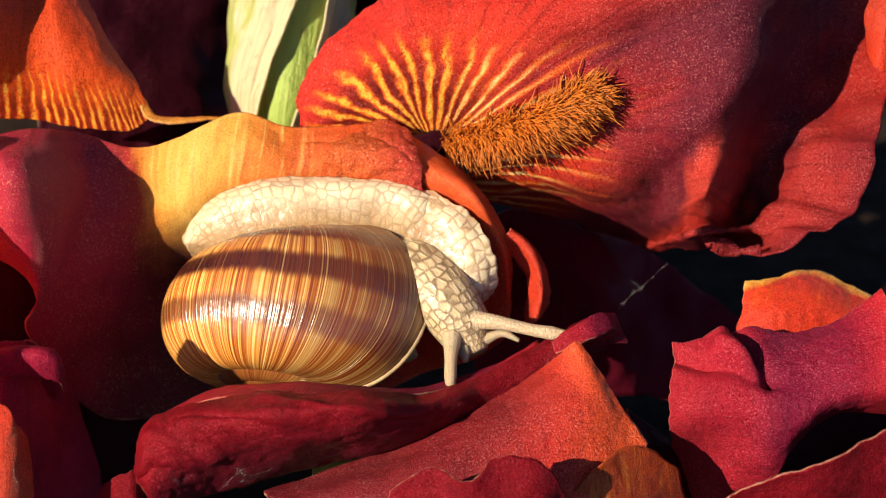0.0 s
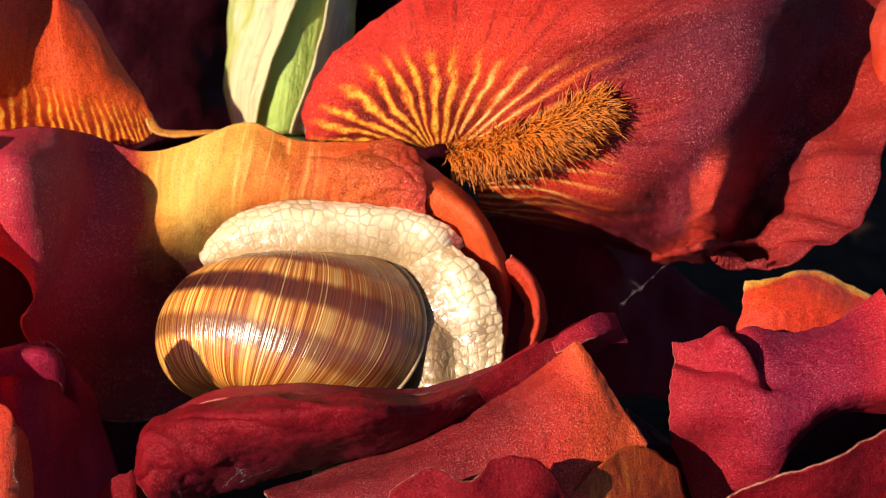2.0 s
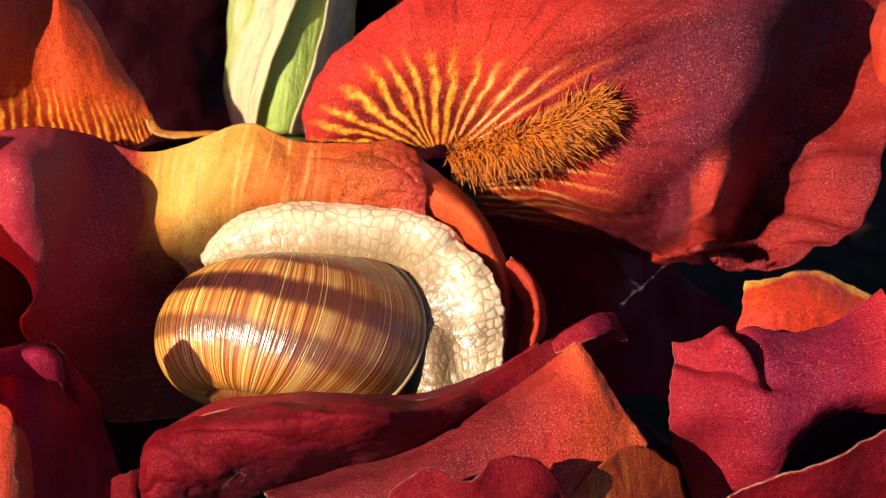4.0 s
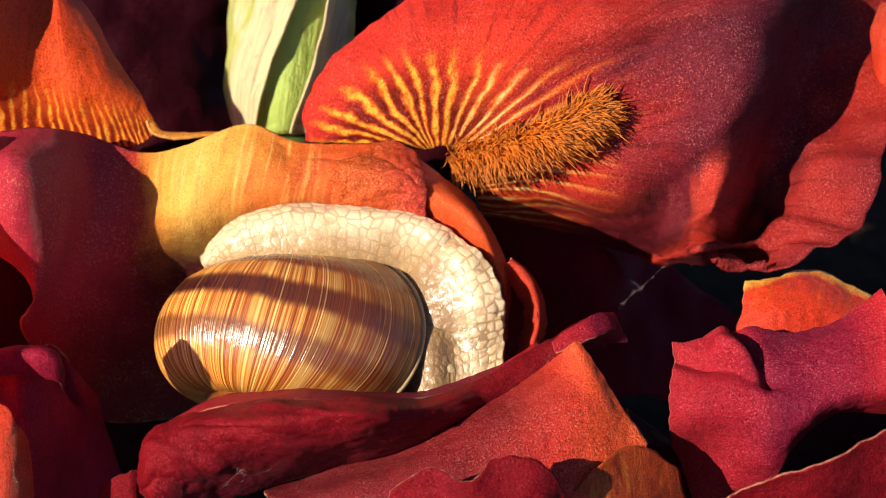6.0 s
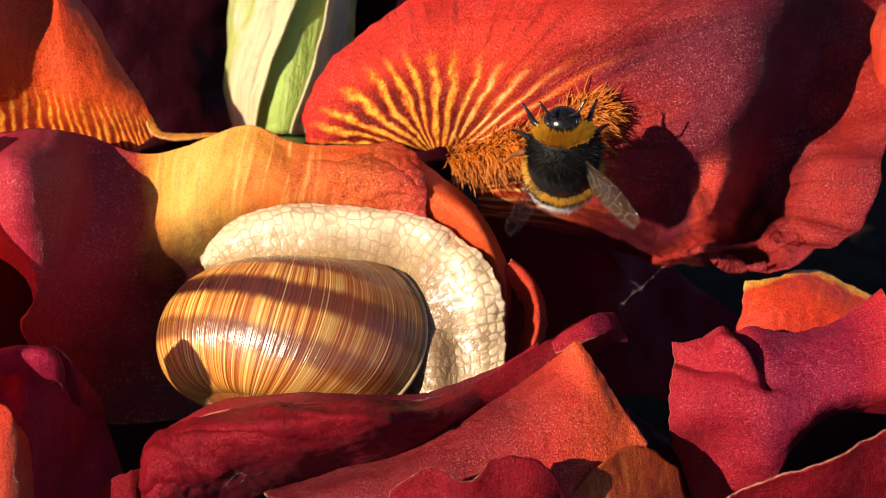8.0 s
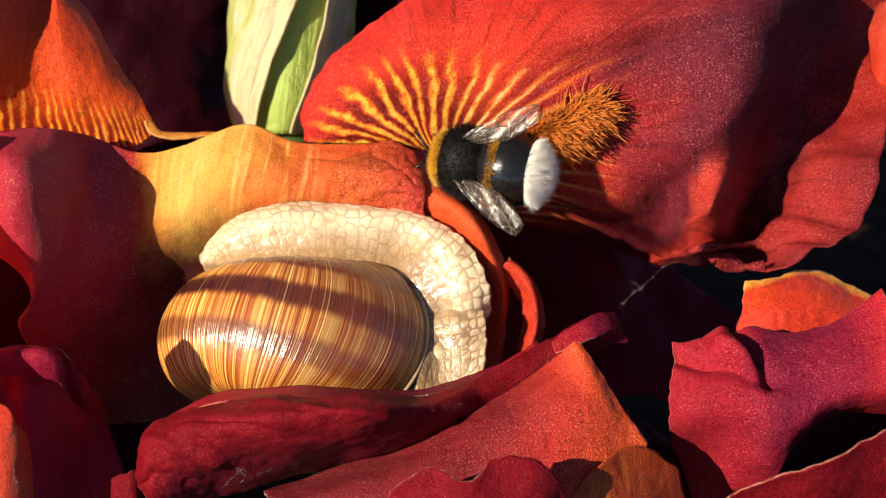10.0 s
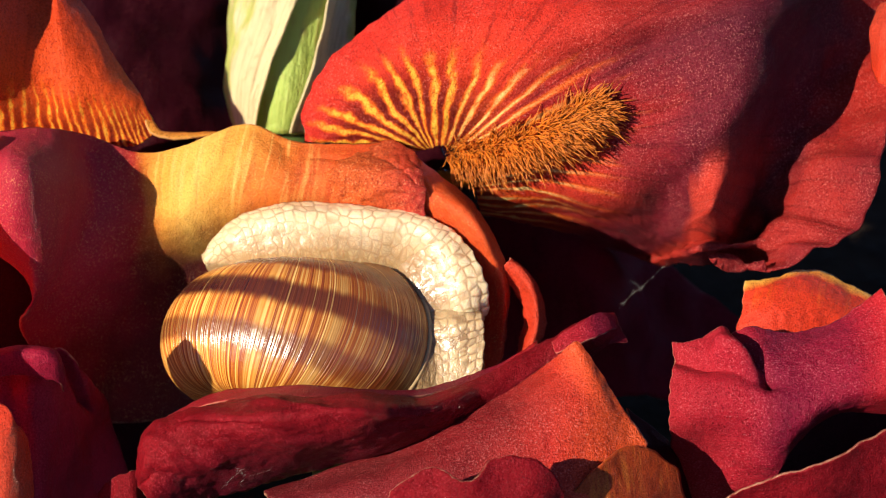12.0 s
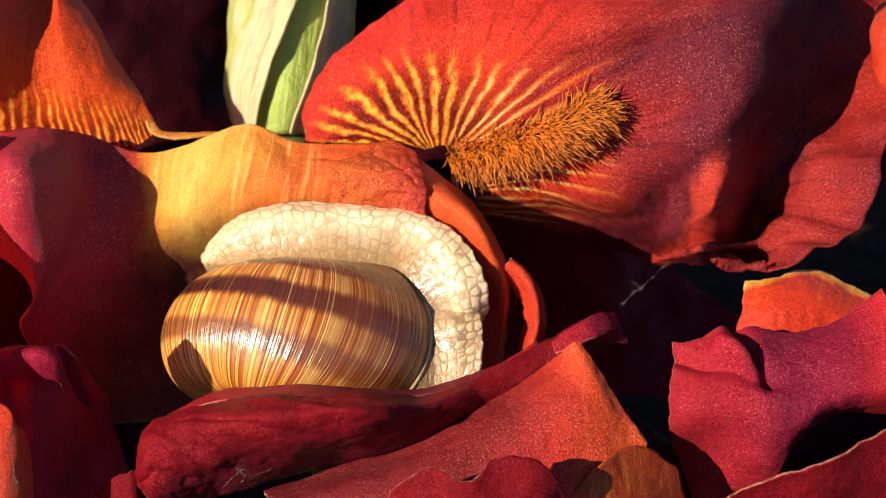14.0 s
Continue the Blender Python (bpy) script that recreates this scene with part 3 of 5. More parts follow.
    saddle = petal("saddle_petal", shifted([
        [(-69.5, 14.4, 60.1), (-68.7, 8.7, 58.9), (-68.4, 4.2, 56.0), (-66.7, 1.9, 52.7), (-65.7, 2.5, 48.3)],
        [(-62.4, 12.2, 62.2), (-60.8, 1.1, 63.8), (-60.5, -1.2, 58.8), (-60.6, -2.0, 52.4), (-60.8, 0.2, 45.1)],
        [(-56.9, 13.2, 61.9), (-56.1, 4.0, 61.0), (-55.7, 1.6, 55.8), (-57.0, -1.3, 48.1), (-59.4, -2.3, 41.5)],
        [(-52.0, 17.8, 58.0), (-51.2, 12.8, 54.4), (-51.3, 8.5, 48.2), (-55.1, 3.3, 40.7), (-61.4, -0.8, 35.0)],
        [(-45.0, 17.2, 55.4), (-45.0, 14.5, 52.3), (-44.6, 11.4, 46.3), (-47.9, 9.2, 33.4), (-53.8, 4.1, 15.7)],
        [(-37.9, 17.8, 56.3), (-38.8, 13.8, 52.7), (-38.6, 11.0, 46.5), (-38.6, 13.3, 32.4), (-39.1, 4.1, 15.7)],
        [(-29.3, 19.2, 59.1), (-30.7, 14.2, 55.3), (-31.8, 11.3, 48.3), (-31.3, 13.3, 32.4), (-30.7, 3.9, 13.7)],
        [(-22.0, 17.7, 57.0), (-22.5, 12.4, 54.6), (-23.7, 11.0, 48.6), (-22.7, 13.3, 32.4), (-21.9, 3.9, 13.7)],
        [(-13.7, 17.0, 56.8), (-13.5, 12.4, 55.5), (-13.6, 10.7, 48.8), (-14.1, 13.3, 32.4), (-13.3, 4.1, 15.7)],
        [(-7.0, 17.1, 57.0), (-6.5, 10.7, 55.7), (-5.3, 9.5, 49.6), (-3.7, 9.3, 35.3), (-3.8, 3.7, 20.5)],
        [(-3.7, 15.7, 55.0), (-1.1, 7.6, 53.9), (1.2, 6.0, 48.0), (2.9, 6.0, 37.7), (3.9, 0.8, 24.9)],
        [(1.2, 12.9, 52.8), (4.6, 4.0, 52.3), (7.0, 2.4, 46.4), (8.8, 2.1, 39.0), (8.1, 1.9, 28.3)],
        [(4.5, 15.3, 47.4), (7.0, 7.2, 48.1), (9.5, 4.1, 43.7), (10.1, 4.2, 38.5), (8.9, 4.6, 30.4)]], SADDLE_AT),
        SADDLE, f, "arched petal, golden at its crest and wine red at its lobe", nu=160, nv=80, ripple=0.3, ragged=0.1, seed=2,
        folds=((0.50, 0.02, 0.47, 0.40, 0.22, 0.010), (0.53, 0.03, 0.53, 0.42, 0.2, 0.012), (0.46, 0.06, 0.41, 0.40, 0.2, 0.012), (0.57, 0.05, 0.60, 0.30, 0.25, 0.014), (0.36, 0.10, 0.34, 0.45, 0.3, 0.014),
               (0.80, 0.05, 0.86, 0.60, 0.4, 0.016), (0.25, 0.10, 0.24, 0.60, 0.7, 0.02), (0.62, 0.12, 0.70, 0.22, 0.3, 0.012), (0.60, 0.24, 0.69, 0.28, 0.25, 0.010)))
    saddle.location = (Vector(SADDLE_AT) - Vector(A_AT)) * MM
    petal("curled_tip", shifted([
        [(8.6, 3.8, 43.2), (9.6, 3.9, 45.1), (10.8, 6.9, 42.4)],
        [(9.8, 3.8, 41.4), (11.5, 2.6, 44.1), (12.8, 5.0, 41.5)],
        [(11.5, 3.0, 38.6), (13.2, 0.9, 41.7), (14.3, 3.6, 39.5)],
        [(11.8, 1.1, 35.9), (13.8, -1.2, 38.7), (15.1, 1.6, 36.6)],
        [(11.4, -1.1, 34.5), (13.2, -3.4, 36.4), (14.8, -0.6, 35.2)],
        [(11.1, -3.2, 33.2), (12.3, -4.6, 34.7), (13.5, -2.4, 34.4)]], SADDLE_AT), PINK, saddle, "torn curled red tip", nu=60, nv=20, ripple=0.25, ragged=0.9, seed=3)
    petal("style_flap", shifted([
        [(-20.5, 14.8, 46.7), (-19.9, 14.9, 53.9), (-18.9, 21.6, 52.9)],
        [(-16.1, 10.6, 49.4), (-15.2, 12.1, 55.7), (-15.0, 18.9, 55.3)],
        [(-11.9, 8.7, 50.2), (-11.0, 10.1, 56.4), (-11.2, 17.9, 56.3)],
        [(-6.9, 7.6, 50.4), (-6.9, 9.1, 56.3), (-7.4, 17.2, 57.2)],
        [(-4.4, 6.8, 50.3), (-4.1, 8.4, 56.0), (-4.6, 15.7, 56.7)],
        [(-2.8, 6.3, 50.3), (-2.6, 8.2, 55.1), (-3.5, 14.0, 56.1)]], SADDLE_AT), FLAP, saddle, "thin orange-red flap with wrinkles and a ragged edge", nu=90, nv=60, ripple=0.25, grain=0.25, ragged=0.6, seed=4,
        folds=((0.55, 0.55, 0.98, 0.72, 0.5, 0.03), (0.60, 0.35, 0.98, 0.45, 0.4, 0.03), (0.40, 0.2, 0.75, 0.6, 0.35, 0.04), (0.45, 0.8, 0.8, 0.5, -0.3, 0.03)))
    petal("fall_petal", shifted([
        [(-73.1, 20.2, 57.9), (-70.4, 14.1, 73.6), (-70.4, 21.5, 84.2)],
        [(-61.1, 22.2, 55.6), (-61.2, 21.8, 67.2), (-60.6, 33.9, 77.5)],
        [(-52.6, 21.3, 54.3), (-54.3, 21.7, 65.3), (-57.8, 34.3, 76.3)],
        [(-45.9, 21.1, 54.0), (-48.7, 22.9, 63.6), (-56.9, 35.6, 74.6)],
        [(-42.7, 22.4, 55.8), (-45.1, 24.5, 60.6), (-56.1, 36.8, 73.0)]], A_AT), LEFT_FALL, f, "orange fall petal with dark and gold stripes at its base", nu=70, nv=60, seed=6)
    petal("petal_fold", shifted([
        [(61.7, 14.9, 71.3), (61.1, 16.0, 76.3), (62.5, 20.0, 78.6)], [(62.3, 10.1, 71.4), (63.0, 12.0, 77.6), (63.8, 17.0, 81.2)], [(66.5, 11.3, 69.7), (67.0, 13.8, 76.6), (67.3, 18.7, 80.2)]], A_AT), PINK, f, "pinkish folded rim", nu=24, nv=24, ripple=0.3, seed=7)
    petal("style_arm", shifted([
        [(-44.4, 22.8, 58.2), (-44.0, 23.9, 58.1)], [(-43.3, 20.5, 56.6), (-42.4, 21.8, 56.8)], [(-40.2, 20.1, 56.0), (-40.1, 21.4, 56.1)], [(-36.5, 20.6, 55.9), (-36.4, 21.4, 56.1)], [(-32.4, 22.1, 55.4), (-32.4, 22.3, 55.7)]], A_AT),
        THROAT, f, "thin yellow style arm", nu=40, nv=6, ripple=0.15, ragged=0.3, seed=8)
    tube("stem", [Vector(p) - Vector(A_AT) for p in ((-12.5, 26.8, 43.0), (-14.5, 24.2, 28.8), (-14.8, 16.3, 3.5), (-14.8, 9.1, -6.8))], [4, 3.5, 3.5, 3.5], STEM, f, sides=12)
    return f, saddle


flower_a, saddle_petal = carrier_flower()


# ---- the flower in front of the snail ----
B_AT = (-14.9, -24.1, 15.6)
ROLL_AT = (20.4, -11.4, 42.5)


def front_flower():
    f = thing("iris_flower", "wine red iris flower with rolled and torn petals", "flower", B_AT)
    rolled = petal("rolled_petal", shifted([
        [(-42.4, -28.4, 28.6), (-41.5, -30.3, 29.4), (-40.4, -30.7, 27.1), (-39.9, -28.8, 22.9)],
        [(-42.1, -27.7, 31.4), (-40.8, -30.8, 32.2), (-39.2, -31.5, 29.4), (-38.3, -28.8, 22.9)],
        [(-40.6, -24.7, 35.7), (-39.3, -29.0, 36.4), (-36.8, -30.9, 32.0), (-34.9, -26.9, 23.8)],
        [(-37.1, -23.2, 37.8), (-35.4, -28.6, 38.8), (-32.8, -30.4, 34.5), (-30.5, -26.0, 25.1)],
        [(-30.6, -24.7, 40.9), (-28.8, -31.6, 43.2), (-26.4, -31.6, 38.0), (-24.9, -25.7, 27.3)],
        [(-21.9, -25.8, 42.8), (-20.6, -32.6, 45.3), (-18.7, -31.6, 39.7), (-17.3, -24.7, 28.7)],
        [(-12.7, -25.7, 42.9), (-11.7, -31.5, 45.1), (-9.9, -29.3, 39.6), (-8.3, -22.6, 29.9)],
        [(-3.4, -21.6, 40.0), (-2.6, -25.6, 41.4), (-0.7, -23.8, 36.9), (0.9, -20.1, 30.0)],
        [(5.3, -15.0, 38.1), (5.9, -17.0, 37.9), (7.2, -17.2, 35.9), (8.7, -16.2, 32.0)],
        [(13.4, -9.0, 38.9), (13.9, -11.3, 39.2), (15.1, -12.7, 37.9), (16.4, -12.9, 35.0)],
        [(20.7, -5.7, 41.8), (21.0, -9.0, 43.3), (22.1, -10.8, 42.5), (23.4, -10.3, 40.5)],
        [(24.5, -3.6, 41.4), (24.6, -5.5, 42.1), (25.0, -8.1, 42.0), (26.3, -9.2, 40.3)]], ROLL_AT), LIP, f, "dark wine red petal with a rolled rim", nu=170, nv=60, ripple=0.45, grain=0.22, ragged=0.25, seed=11,
        folds=((0.05, 0.2, 0.22, 0.75, 0.7, 0.02), (0.16, 0.15, 0.30, 0.7, -0.6, 0.02), (0.30, 0.2, 0.46, 0.6, 0.5, 0.02), (0.42, 0.1, 0.62, 0.5, -0.5, 0.02)))
    petal("rim_fold", shifted([
        [(-38.3, -20.5, 34.7), (-37.8, -22.9, 36.2)], [(-31.1, -19.3, 38.1), (-30.7, -23.9, 40.0)], [(-22.4, -19.7, 39.4), (-22.0, -25.0, 41.9)], [(-12.9, -19.6, 39.4), (-12.7, -24.9, 41.9)],
        [(-3.5, -17.2, 37.7), (-3.5, -20.8, 39.1)], [(5.3, -11.8, 36.7), (5.3, -14.3, 37.3)], [(13.5, -6.1, 37.8), (13.4, -8.3, 38.1)]], ROLL_AT), PURPLE, rolled, "mauve folded-back rim", nu=80, nv=10, ripple=0.2, ragged=0.3, seed=17)
    petal("torn_petal", shifted([
        [(-49.0, -23.1, 24.0), (-48.7, -25.7, 20.2)], [(-46.8, -23.5, 26.9), (-46.0, -28.0, 22.2)], [(-44.2, -23.7, 28.3), (-43.4, -28.8, 22.9)], [(-42.5, -22.6, 28.2), (-41.6, -27.3, 21.5)]], B_AT), LIP, f, "torn dark red petal end", nu=30, nv=24, ripple=0.3, seed=18)
    rolled.location = (Vector(ROLL_AT) - Vector(B_AT)) * MM
    petal("broad_petal", shifted([
        [(-24.9, -26.2, 26.5), (-23.7, -32.2, 28.4), (-22.8, -36.1, 26.3)],
        [(-14.6, -24.0, 29.7), (-12.7, -31.3, 31.5), (-11.1, -37.7, 27.6)],
        [(-2.7, -20.3, 33.3), (-1.1, -29.2, 34.5), (0.5, -39.2, 28.9)],
        [(7.6, -16.7, 36.5), (9.0, -26.2, 37.1), (10.4, -39.2, 28.9)],
        [(14.1, -13.9, 38.9), (16.1, -23.6, 39.0), (16.6, -38.4, 28.3)],
        [(17.7, -15.1, 44.1), (21.6, -22.4, 39.0), (23.0, -31.4, 31.3)],
        [(18.8, -14.7, 44.7), (23.8, -19.8, 39.2), (28.5, -24.6, 34.0)]], B_AT), FRONT, f, "coral red petal face with a pale dry edge", nu=100, nv=60, ripple=0.45, ragged=0.3, seed=12)
    petal("turned_tip", shifted([
        [(15.2, -12.5, 42.7), (15.9, -14.8, 42.8)], [(18.1, -10.6, 43.6), (18.7, -14.3, 43.5)], [(20.9, -8.8, 44.4), (21.5, -12.8, 43.9)], [(23.4, -6.9, 43.7), (23.6, -10.7, 43.4)], [(24.8, -5.6, 42.0), (24.8, -8.2, 41.8)]], B_AT),
        PURPLE, f, "glistening wine red petal tip", nu=40, nv=16, ripple=0.3, seed=16)
    petal("crumpled_petal", shifted([
        [(-7.1, -38.2, 37.3), (-7.9, -40.7, 30.3)], [(-1.8, -38.0, 41.1), (-1.8, -42.2, 31.6)], [(3.4, -39.8, 40.3), (3.5, -43.7, 33.0)],
        [(6.6, -37.3, 42.1), (7.2, -43.7, 33.0)], [(12.5, -36.6, 41.2), (12.5, -42.9, 32.3)], [(16.4, -37.0, 35.6), (16.5, -39.2, 28.9)]], B_AT), LIP, f, "crumpled dark petal end", nu=50, nv=20, ripple=0.5, seed=13)
    petal("brown_petal", shifted([
        [(16.7, -33.8, 31.4), (16.8, -35.4, 25.6)], [(21.4, -29.9, 35.1), (22.2, -35.4, 25.6)], [(27.1, -25.5, 34.5), (28.7, -33.1, 23.6)], [(32.9, -24.2, 29.4), (35.5, -28.6, 19.6)]], B_AT),
        RUSTY, f, "withered orange-brown petal", nu=40, nv=24, ripple=0.4, seed=14)
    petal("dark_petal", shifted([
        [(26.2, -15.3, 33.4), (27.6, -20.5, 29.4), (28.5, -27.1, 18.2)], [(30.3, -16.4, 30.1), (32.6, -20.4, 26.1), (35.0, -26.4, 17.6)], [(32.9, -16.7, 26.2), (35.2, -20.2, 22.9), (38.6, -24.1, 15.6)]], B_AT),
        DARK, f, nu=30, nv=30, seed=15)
    tube("stem", [Vector(p) - Vector(B_AT) for p in ((-14.7, -21.6, 26.1), (-15.2, -19.6, 11.6), (-15.3, -21.4, 2.1))] + [Vector((0, 8, -(B_AT[2]) - 2))], [4, 3.5, 3.5, 3.5], STEM, f, sides=12)
    return f, rolled


flower_b, rolled_petal = front_flower()


# ---- the flower beside them ----
C_AT = (52.9, -13.7, 13.0)


def side_flower():
    f = thing("iris_flower", "purple-red iris flower with creased drooping petals", "flower", C_AT)
    petal("creased_petal", shifted([
        [(32.8, -10.2, 40.7), (32.2, -15.1, 38.8), (31.9, -18.9, 35.2), (33.0, -17.1, 25.5), (35.1, -16.8, 15.6)],
        [(36.5, -10.6, 41.9), (36.1, -16.5, 40.4), (36.0, -20.5, 36.5), (37.6, -17.9, 26.2), (40.0, -16.8, 15.6)],
        [(40.5, -9.4, 43.6), (40.7, -16.4, 42.3), (41.4, -21.2, 37.1), (42.0, -21.0, 28.7), (44.5, -18.9, 19.6)],
        [(45.1, -9.0, 42.4), (44.8, -15.6, 41.7), (46.0, -21.6, 38.4), (46.3, -23.6, 31.9), (47.2, -22.4, 26.8)],
        [(49.5, -9.4, 41.8), (49.6, -15.6, 41.7), (51.5, -20.7, 39.7), (50.7, -22.5, 37.1), (48.8, -22.4, 31.9)],
        [(55.7, -9.1, 44.0), (56.4, -16.3, 44.2), (56.8, -20.6, 41.6), (56.4, -20.6, 38.1), (55.7, -16.6, 33.3)],
        [(61.8, -8.1, 48.9), (63.9, -17.0, 46.7), (63.7, -21.4, 42.2), (64.3, -20.6, 38.1), (65.4, -16.8, 33.0)]], C_AT), PURPLE, f, "purple-red petal with two raised creases", nu=150, nv=110,
        ripple=0.35, folds=((0.36, 0.0, 0.52, 0.36, 2.2, 0.045), (0.02, 0.12, 0.50, 0.37, 1.5, 0.05), (0.29, 0.13, 0.46, 0.31, -2.0, 0.055)), seed=21)
    petal("orange_petal", shifted([
        [(44.0, 2.1, 42.6), (43.1, -2.3, 39.7), (41.3, -5.9, 36.3)], [(48.4, 3.3, 42.5), (46.2, -2.4, 41.3), (45.3, -6.7, 36.9)], [(53.2, 5.6, 42.3), (50.7, -2.2, 41.7), (49.4, -6.7, 36.9)],
        [(57.8, 5.0, 41.5), (56.2, -1.6, 40.7), (54.4, -5.9, 36.3)], [(62.9, 3.4, 39.2), (60.4, -1.5, 39.1), (58.5, -5.9, 36.3)]], C_AT), YELLOWED, f, "orange petal with a yellow wet rim", nu=60, nv=40, ripple=0.3, seed=22)
    petal("lower_petal", shifted([
        [(37.1, -31.7, 29.1), (38.1, -28.0, 16.9)], [(42.8, -33.1, 34.0), (44.8, -31.0, 19.6)], [(48.8, -32.7, 36.5), (51.2, -31.0, 19.6)], [(54.9, -31.4, 38.3), (57.5, -31.0, 19.6)], [(63.0, -27.4, 40.5), (65.8, -29.5, 18.3)]], C_AT),
        LIP, f, "wine red drooping petal", nu=60, nv=40, ripple=0.5, seed=23)
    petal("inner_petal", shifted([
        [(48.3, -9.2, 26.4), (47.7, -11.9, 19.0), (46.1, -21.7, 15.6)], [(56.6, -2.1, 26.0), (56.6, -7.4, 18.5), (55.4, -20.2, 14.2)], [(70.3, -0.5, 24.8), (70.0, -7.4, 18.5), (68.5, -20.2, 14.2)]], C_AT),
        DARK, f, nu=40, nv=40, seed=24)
    tube("stem", [Vector(p) - Vector(C_AT) for p in ((43.4, -5.9, 17.2), (46.4, -7.6, 7.7), (52.7, -11.0, -0.6))] + [Vector((0, 8, -(C_AT[2]) - 2))], [4, 3.5, 3.5, 3.5], STEM, f, sides=12)
    return f


flower_c = side_flower()


# ---- withered petals at the near corner ----
D_AT = (-60.3, -16.6, 8.9)


def corner_flower():
    f = thing("iris_flower", "dark maroon iris flower with folded withering petals", "flower", D_AT)
    folded = petal("folded_petal", shifted([
        [(-68.0, -11.3, 37.4), (-67.2, -19.5, 32.6), (-66.8, -30.1, 20.9)], [(-63.1, -10.3, 38.8), (-62.4, -18.6, 33.9), (-62.1, -30.1, 20.9)], [(-58.3, -9.6, 39.7), (-57.8, -17.8, 33.3), (-57.7, -28.6, 19.6)],
        [(-55.2, -9.0, 38.9), (-55.1, -13.1, 29.5), (-54.9, -22.6, 14.2)], [(-52.9, -8.4, 34.6), (-52.8, -7.5, 21.8), (-52.2, -15.1, 7.5)], [(-51.4, -2.6, 25.4), (-49.7, -2.8, 14.7), (-46.3, -10.6, 3.5)]], D_AT),
        MAUVE, f, "wine red petal folded at its rim", nu=70, nv=60, ripple=0.5, folds=((0.55, 0.0, 0.75, 0.3, 1.6, 0.06), (0.2, 0.1, 0.25, 0.9, 1.5, 0.08)), seed=31)
    petal("rolled_rim", shifted([
        [(-64.5, -8.9, 37.3), (-63.8, -11.6, 40.4), (-63.2, -14.5, 41.5), (-63.4, -15.3, 38.6)],
        [(-61.1, -8.7, 37.6), (-60.4, -11.2, 40.9), (-59.8, -14.6, 42.3), (-59.9, -15.1, 38.9)],
        [(-57.8, -8.8, 37.5), (-57.2, -11.3, 40.8), (-56.5, -14.7, 42.2), (-56.5, -15.3, 38.6)],
        [(-56.0, -8.5, 36.2), (-55.1, -11.4, 39.9), (-54.4, -14.3, 40.9), (-54.5, -14.9, 37.5)],
        [(-55.2, -8.0, 33.4), (-54.3, -10.7, 36.5), (-53.7, -13.5, 37.7), (-54.0, -14.1, 35.1)]], D_AT), MAUVE, f, "dark wine rim rolled over with a pale dry edge", nu=50, nv=24, ripple=0.25, seed=36)
    petal("pink_petal", shifted([
        [(-65.3, -24.6, 42.8), (-64.9, -30.6, 37.7), (-64.9, -37.7, 27.6)], [(-60.1, -26.1, 42.4), (-60.1, -31.4, 38.3), (-60.0, -39.2, 28.9)], [(-58.2, -27.4, 40.5), (-58.0, -31.0, 37.1), (-58.0, -37.7, 27.6)], [(-57.3, -26.4, 36.7), (-56.7, -30.5, 32.6), (-56.4, -35.4, 25.6)]], D_AT),
        PINK, f, "pinkish red petal edge", nu=40, nv=40, ripple=0.4, seed=32)
    # Out of view; added to cast shade over the arched petal's left lobe.
    petal("outer_shading_petal", shifted([
        [(-75.0, 30.3, 48.0), (-75.4, 20.0, 29.7), (-75.4, 7.0, 11.1), (-74.6, -6.1, -0.5)], [(-70.8, 12.7, 61.2), (-70.8, 0.5, 43.7), (-70.4, -13.3, 27.6), (-70.0, -24.1, 15.6)],
        [(-71.0, 4.1, 68.1), (-70.4, -10.9, 51.9), (-69.8, -24.9, 37.1), (-69.6, -34.6, 24.9)], [(-72.9, -1.0, 71.3), (-72.3, -12.2, 60.5), (-70.4, -34.3, 44.6), (-70.2, -43.7, 33.0)],
        [(-78.2, -3.4, 69.6), (-77.3, -17.3, 56.6), (-76.4, -31.9, 42.7), (-76.4, -40.7, 30.3)]], D_AT),
        THIN, f, "thin standing red petal, out of view, added to cast shade", nu=40, nv=40, ripple=0.5, seed=34)
    # Out of view; added to shade the lower left of the shell.
    petal("tall_shading_petal", shifted([
        [(-108.7, -46.7, 35.6), (-96.8, -46.4, 53.5), (-84.2, -44.6, 63.1), (-80.6, -41.7, 67.1)], [(-105.1, -48.2, 37.0), (-93.6, -46.1, 55.6), (-77.5, -45.0, 64.3), (-74.6, -41.2, 69.6)],
        [(-102.1, -48.2, 37.0), (-90.7, -45.3, 56.8), (-71.6, -45.0, 64.3), (-71.0, -42.5, 67.7)]], D_AT), LIP, f, "tall wine red petal tip, out of view, added to cast shade", nu=30, nv=40, ripple=0.4, seed=35)
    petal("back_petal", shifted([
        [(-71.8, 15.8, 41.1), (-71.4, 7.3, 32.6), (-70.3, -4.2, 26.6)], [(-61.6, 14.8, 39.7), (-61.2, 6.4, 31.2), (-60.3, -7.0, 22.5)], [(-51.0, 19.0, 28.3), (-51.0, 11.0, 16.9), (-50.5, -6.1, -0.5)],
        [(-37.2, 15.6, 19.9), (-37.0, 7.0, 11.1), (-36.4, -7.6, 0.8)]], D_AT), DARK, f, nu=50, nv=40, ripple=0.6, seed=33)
    tube("stem", [Vector(p) - Vector(D_AT) for p in ((-64.6, -9.3, 17.0), (-64.2, -11.6, 6.2))] + [Vector((0, 8, -(D_AT[2]) - 2))], [4, 3.5, 3.5, 3.5], STEM, f, sides=12)
    return f, folded


flower_d, folded_petal = corner_flower()


# ---- behind: a wilted dark flower, a bud in its papery sheath ----
E_AT = (-36.3, 50.3, 17.2)


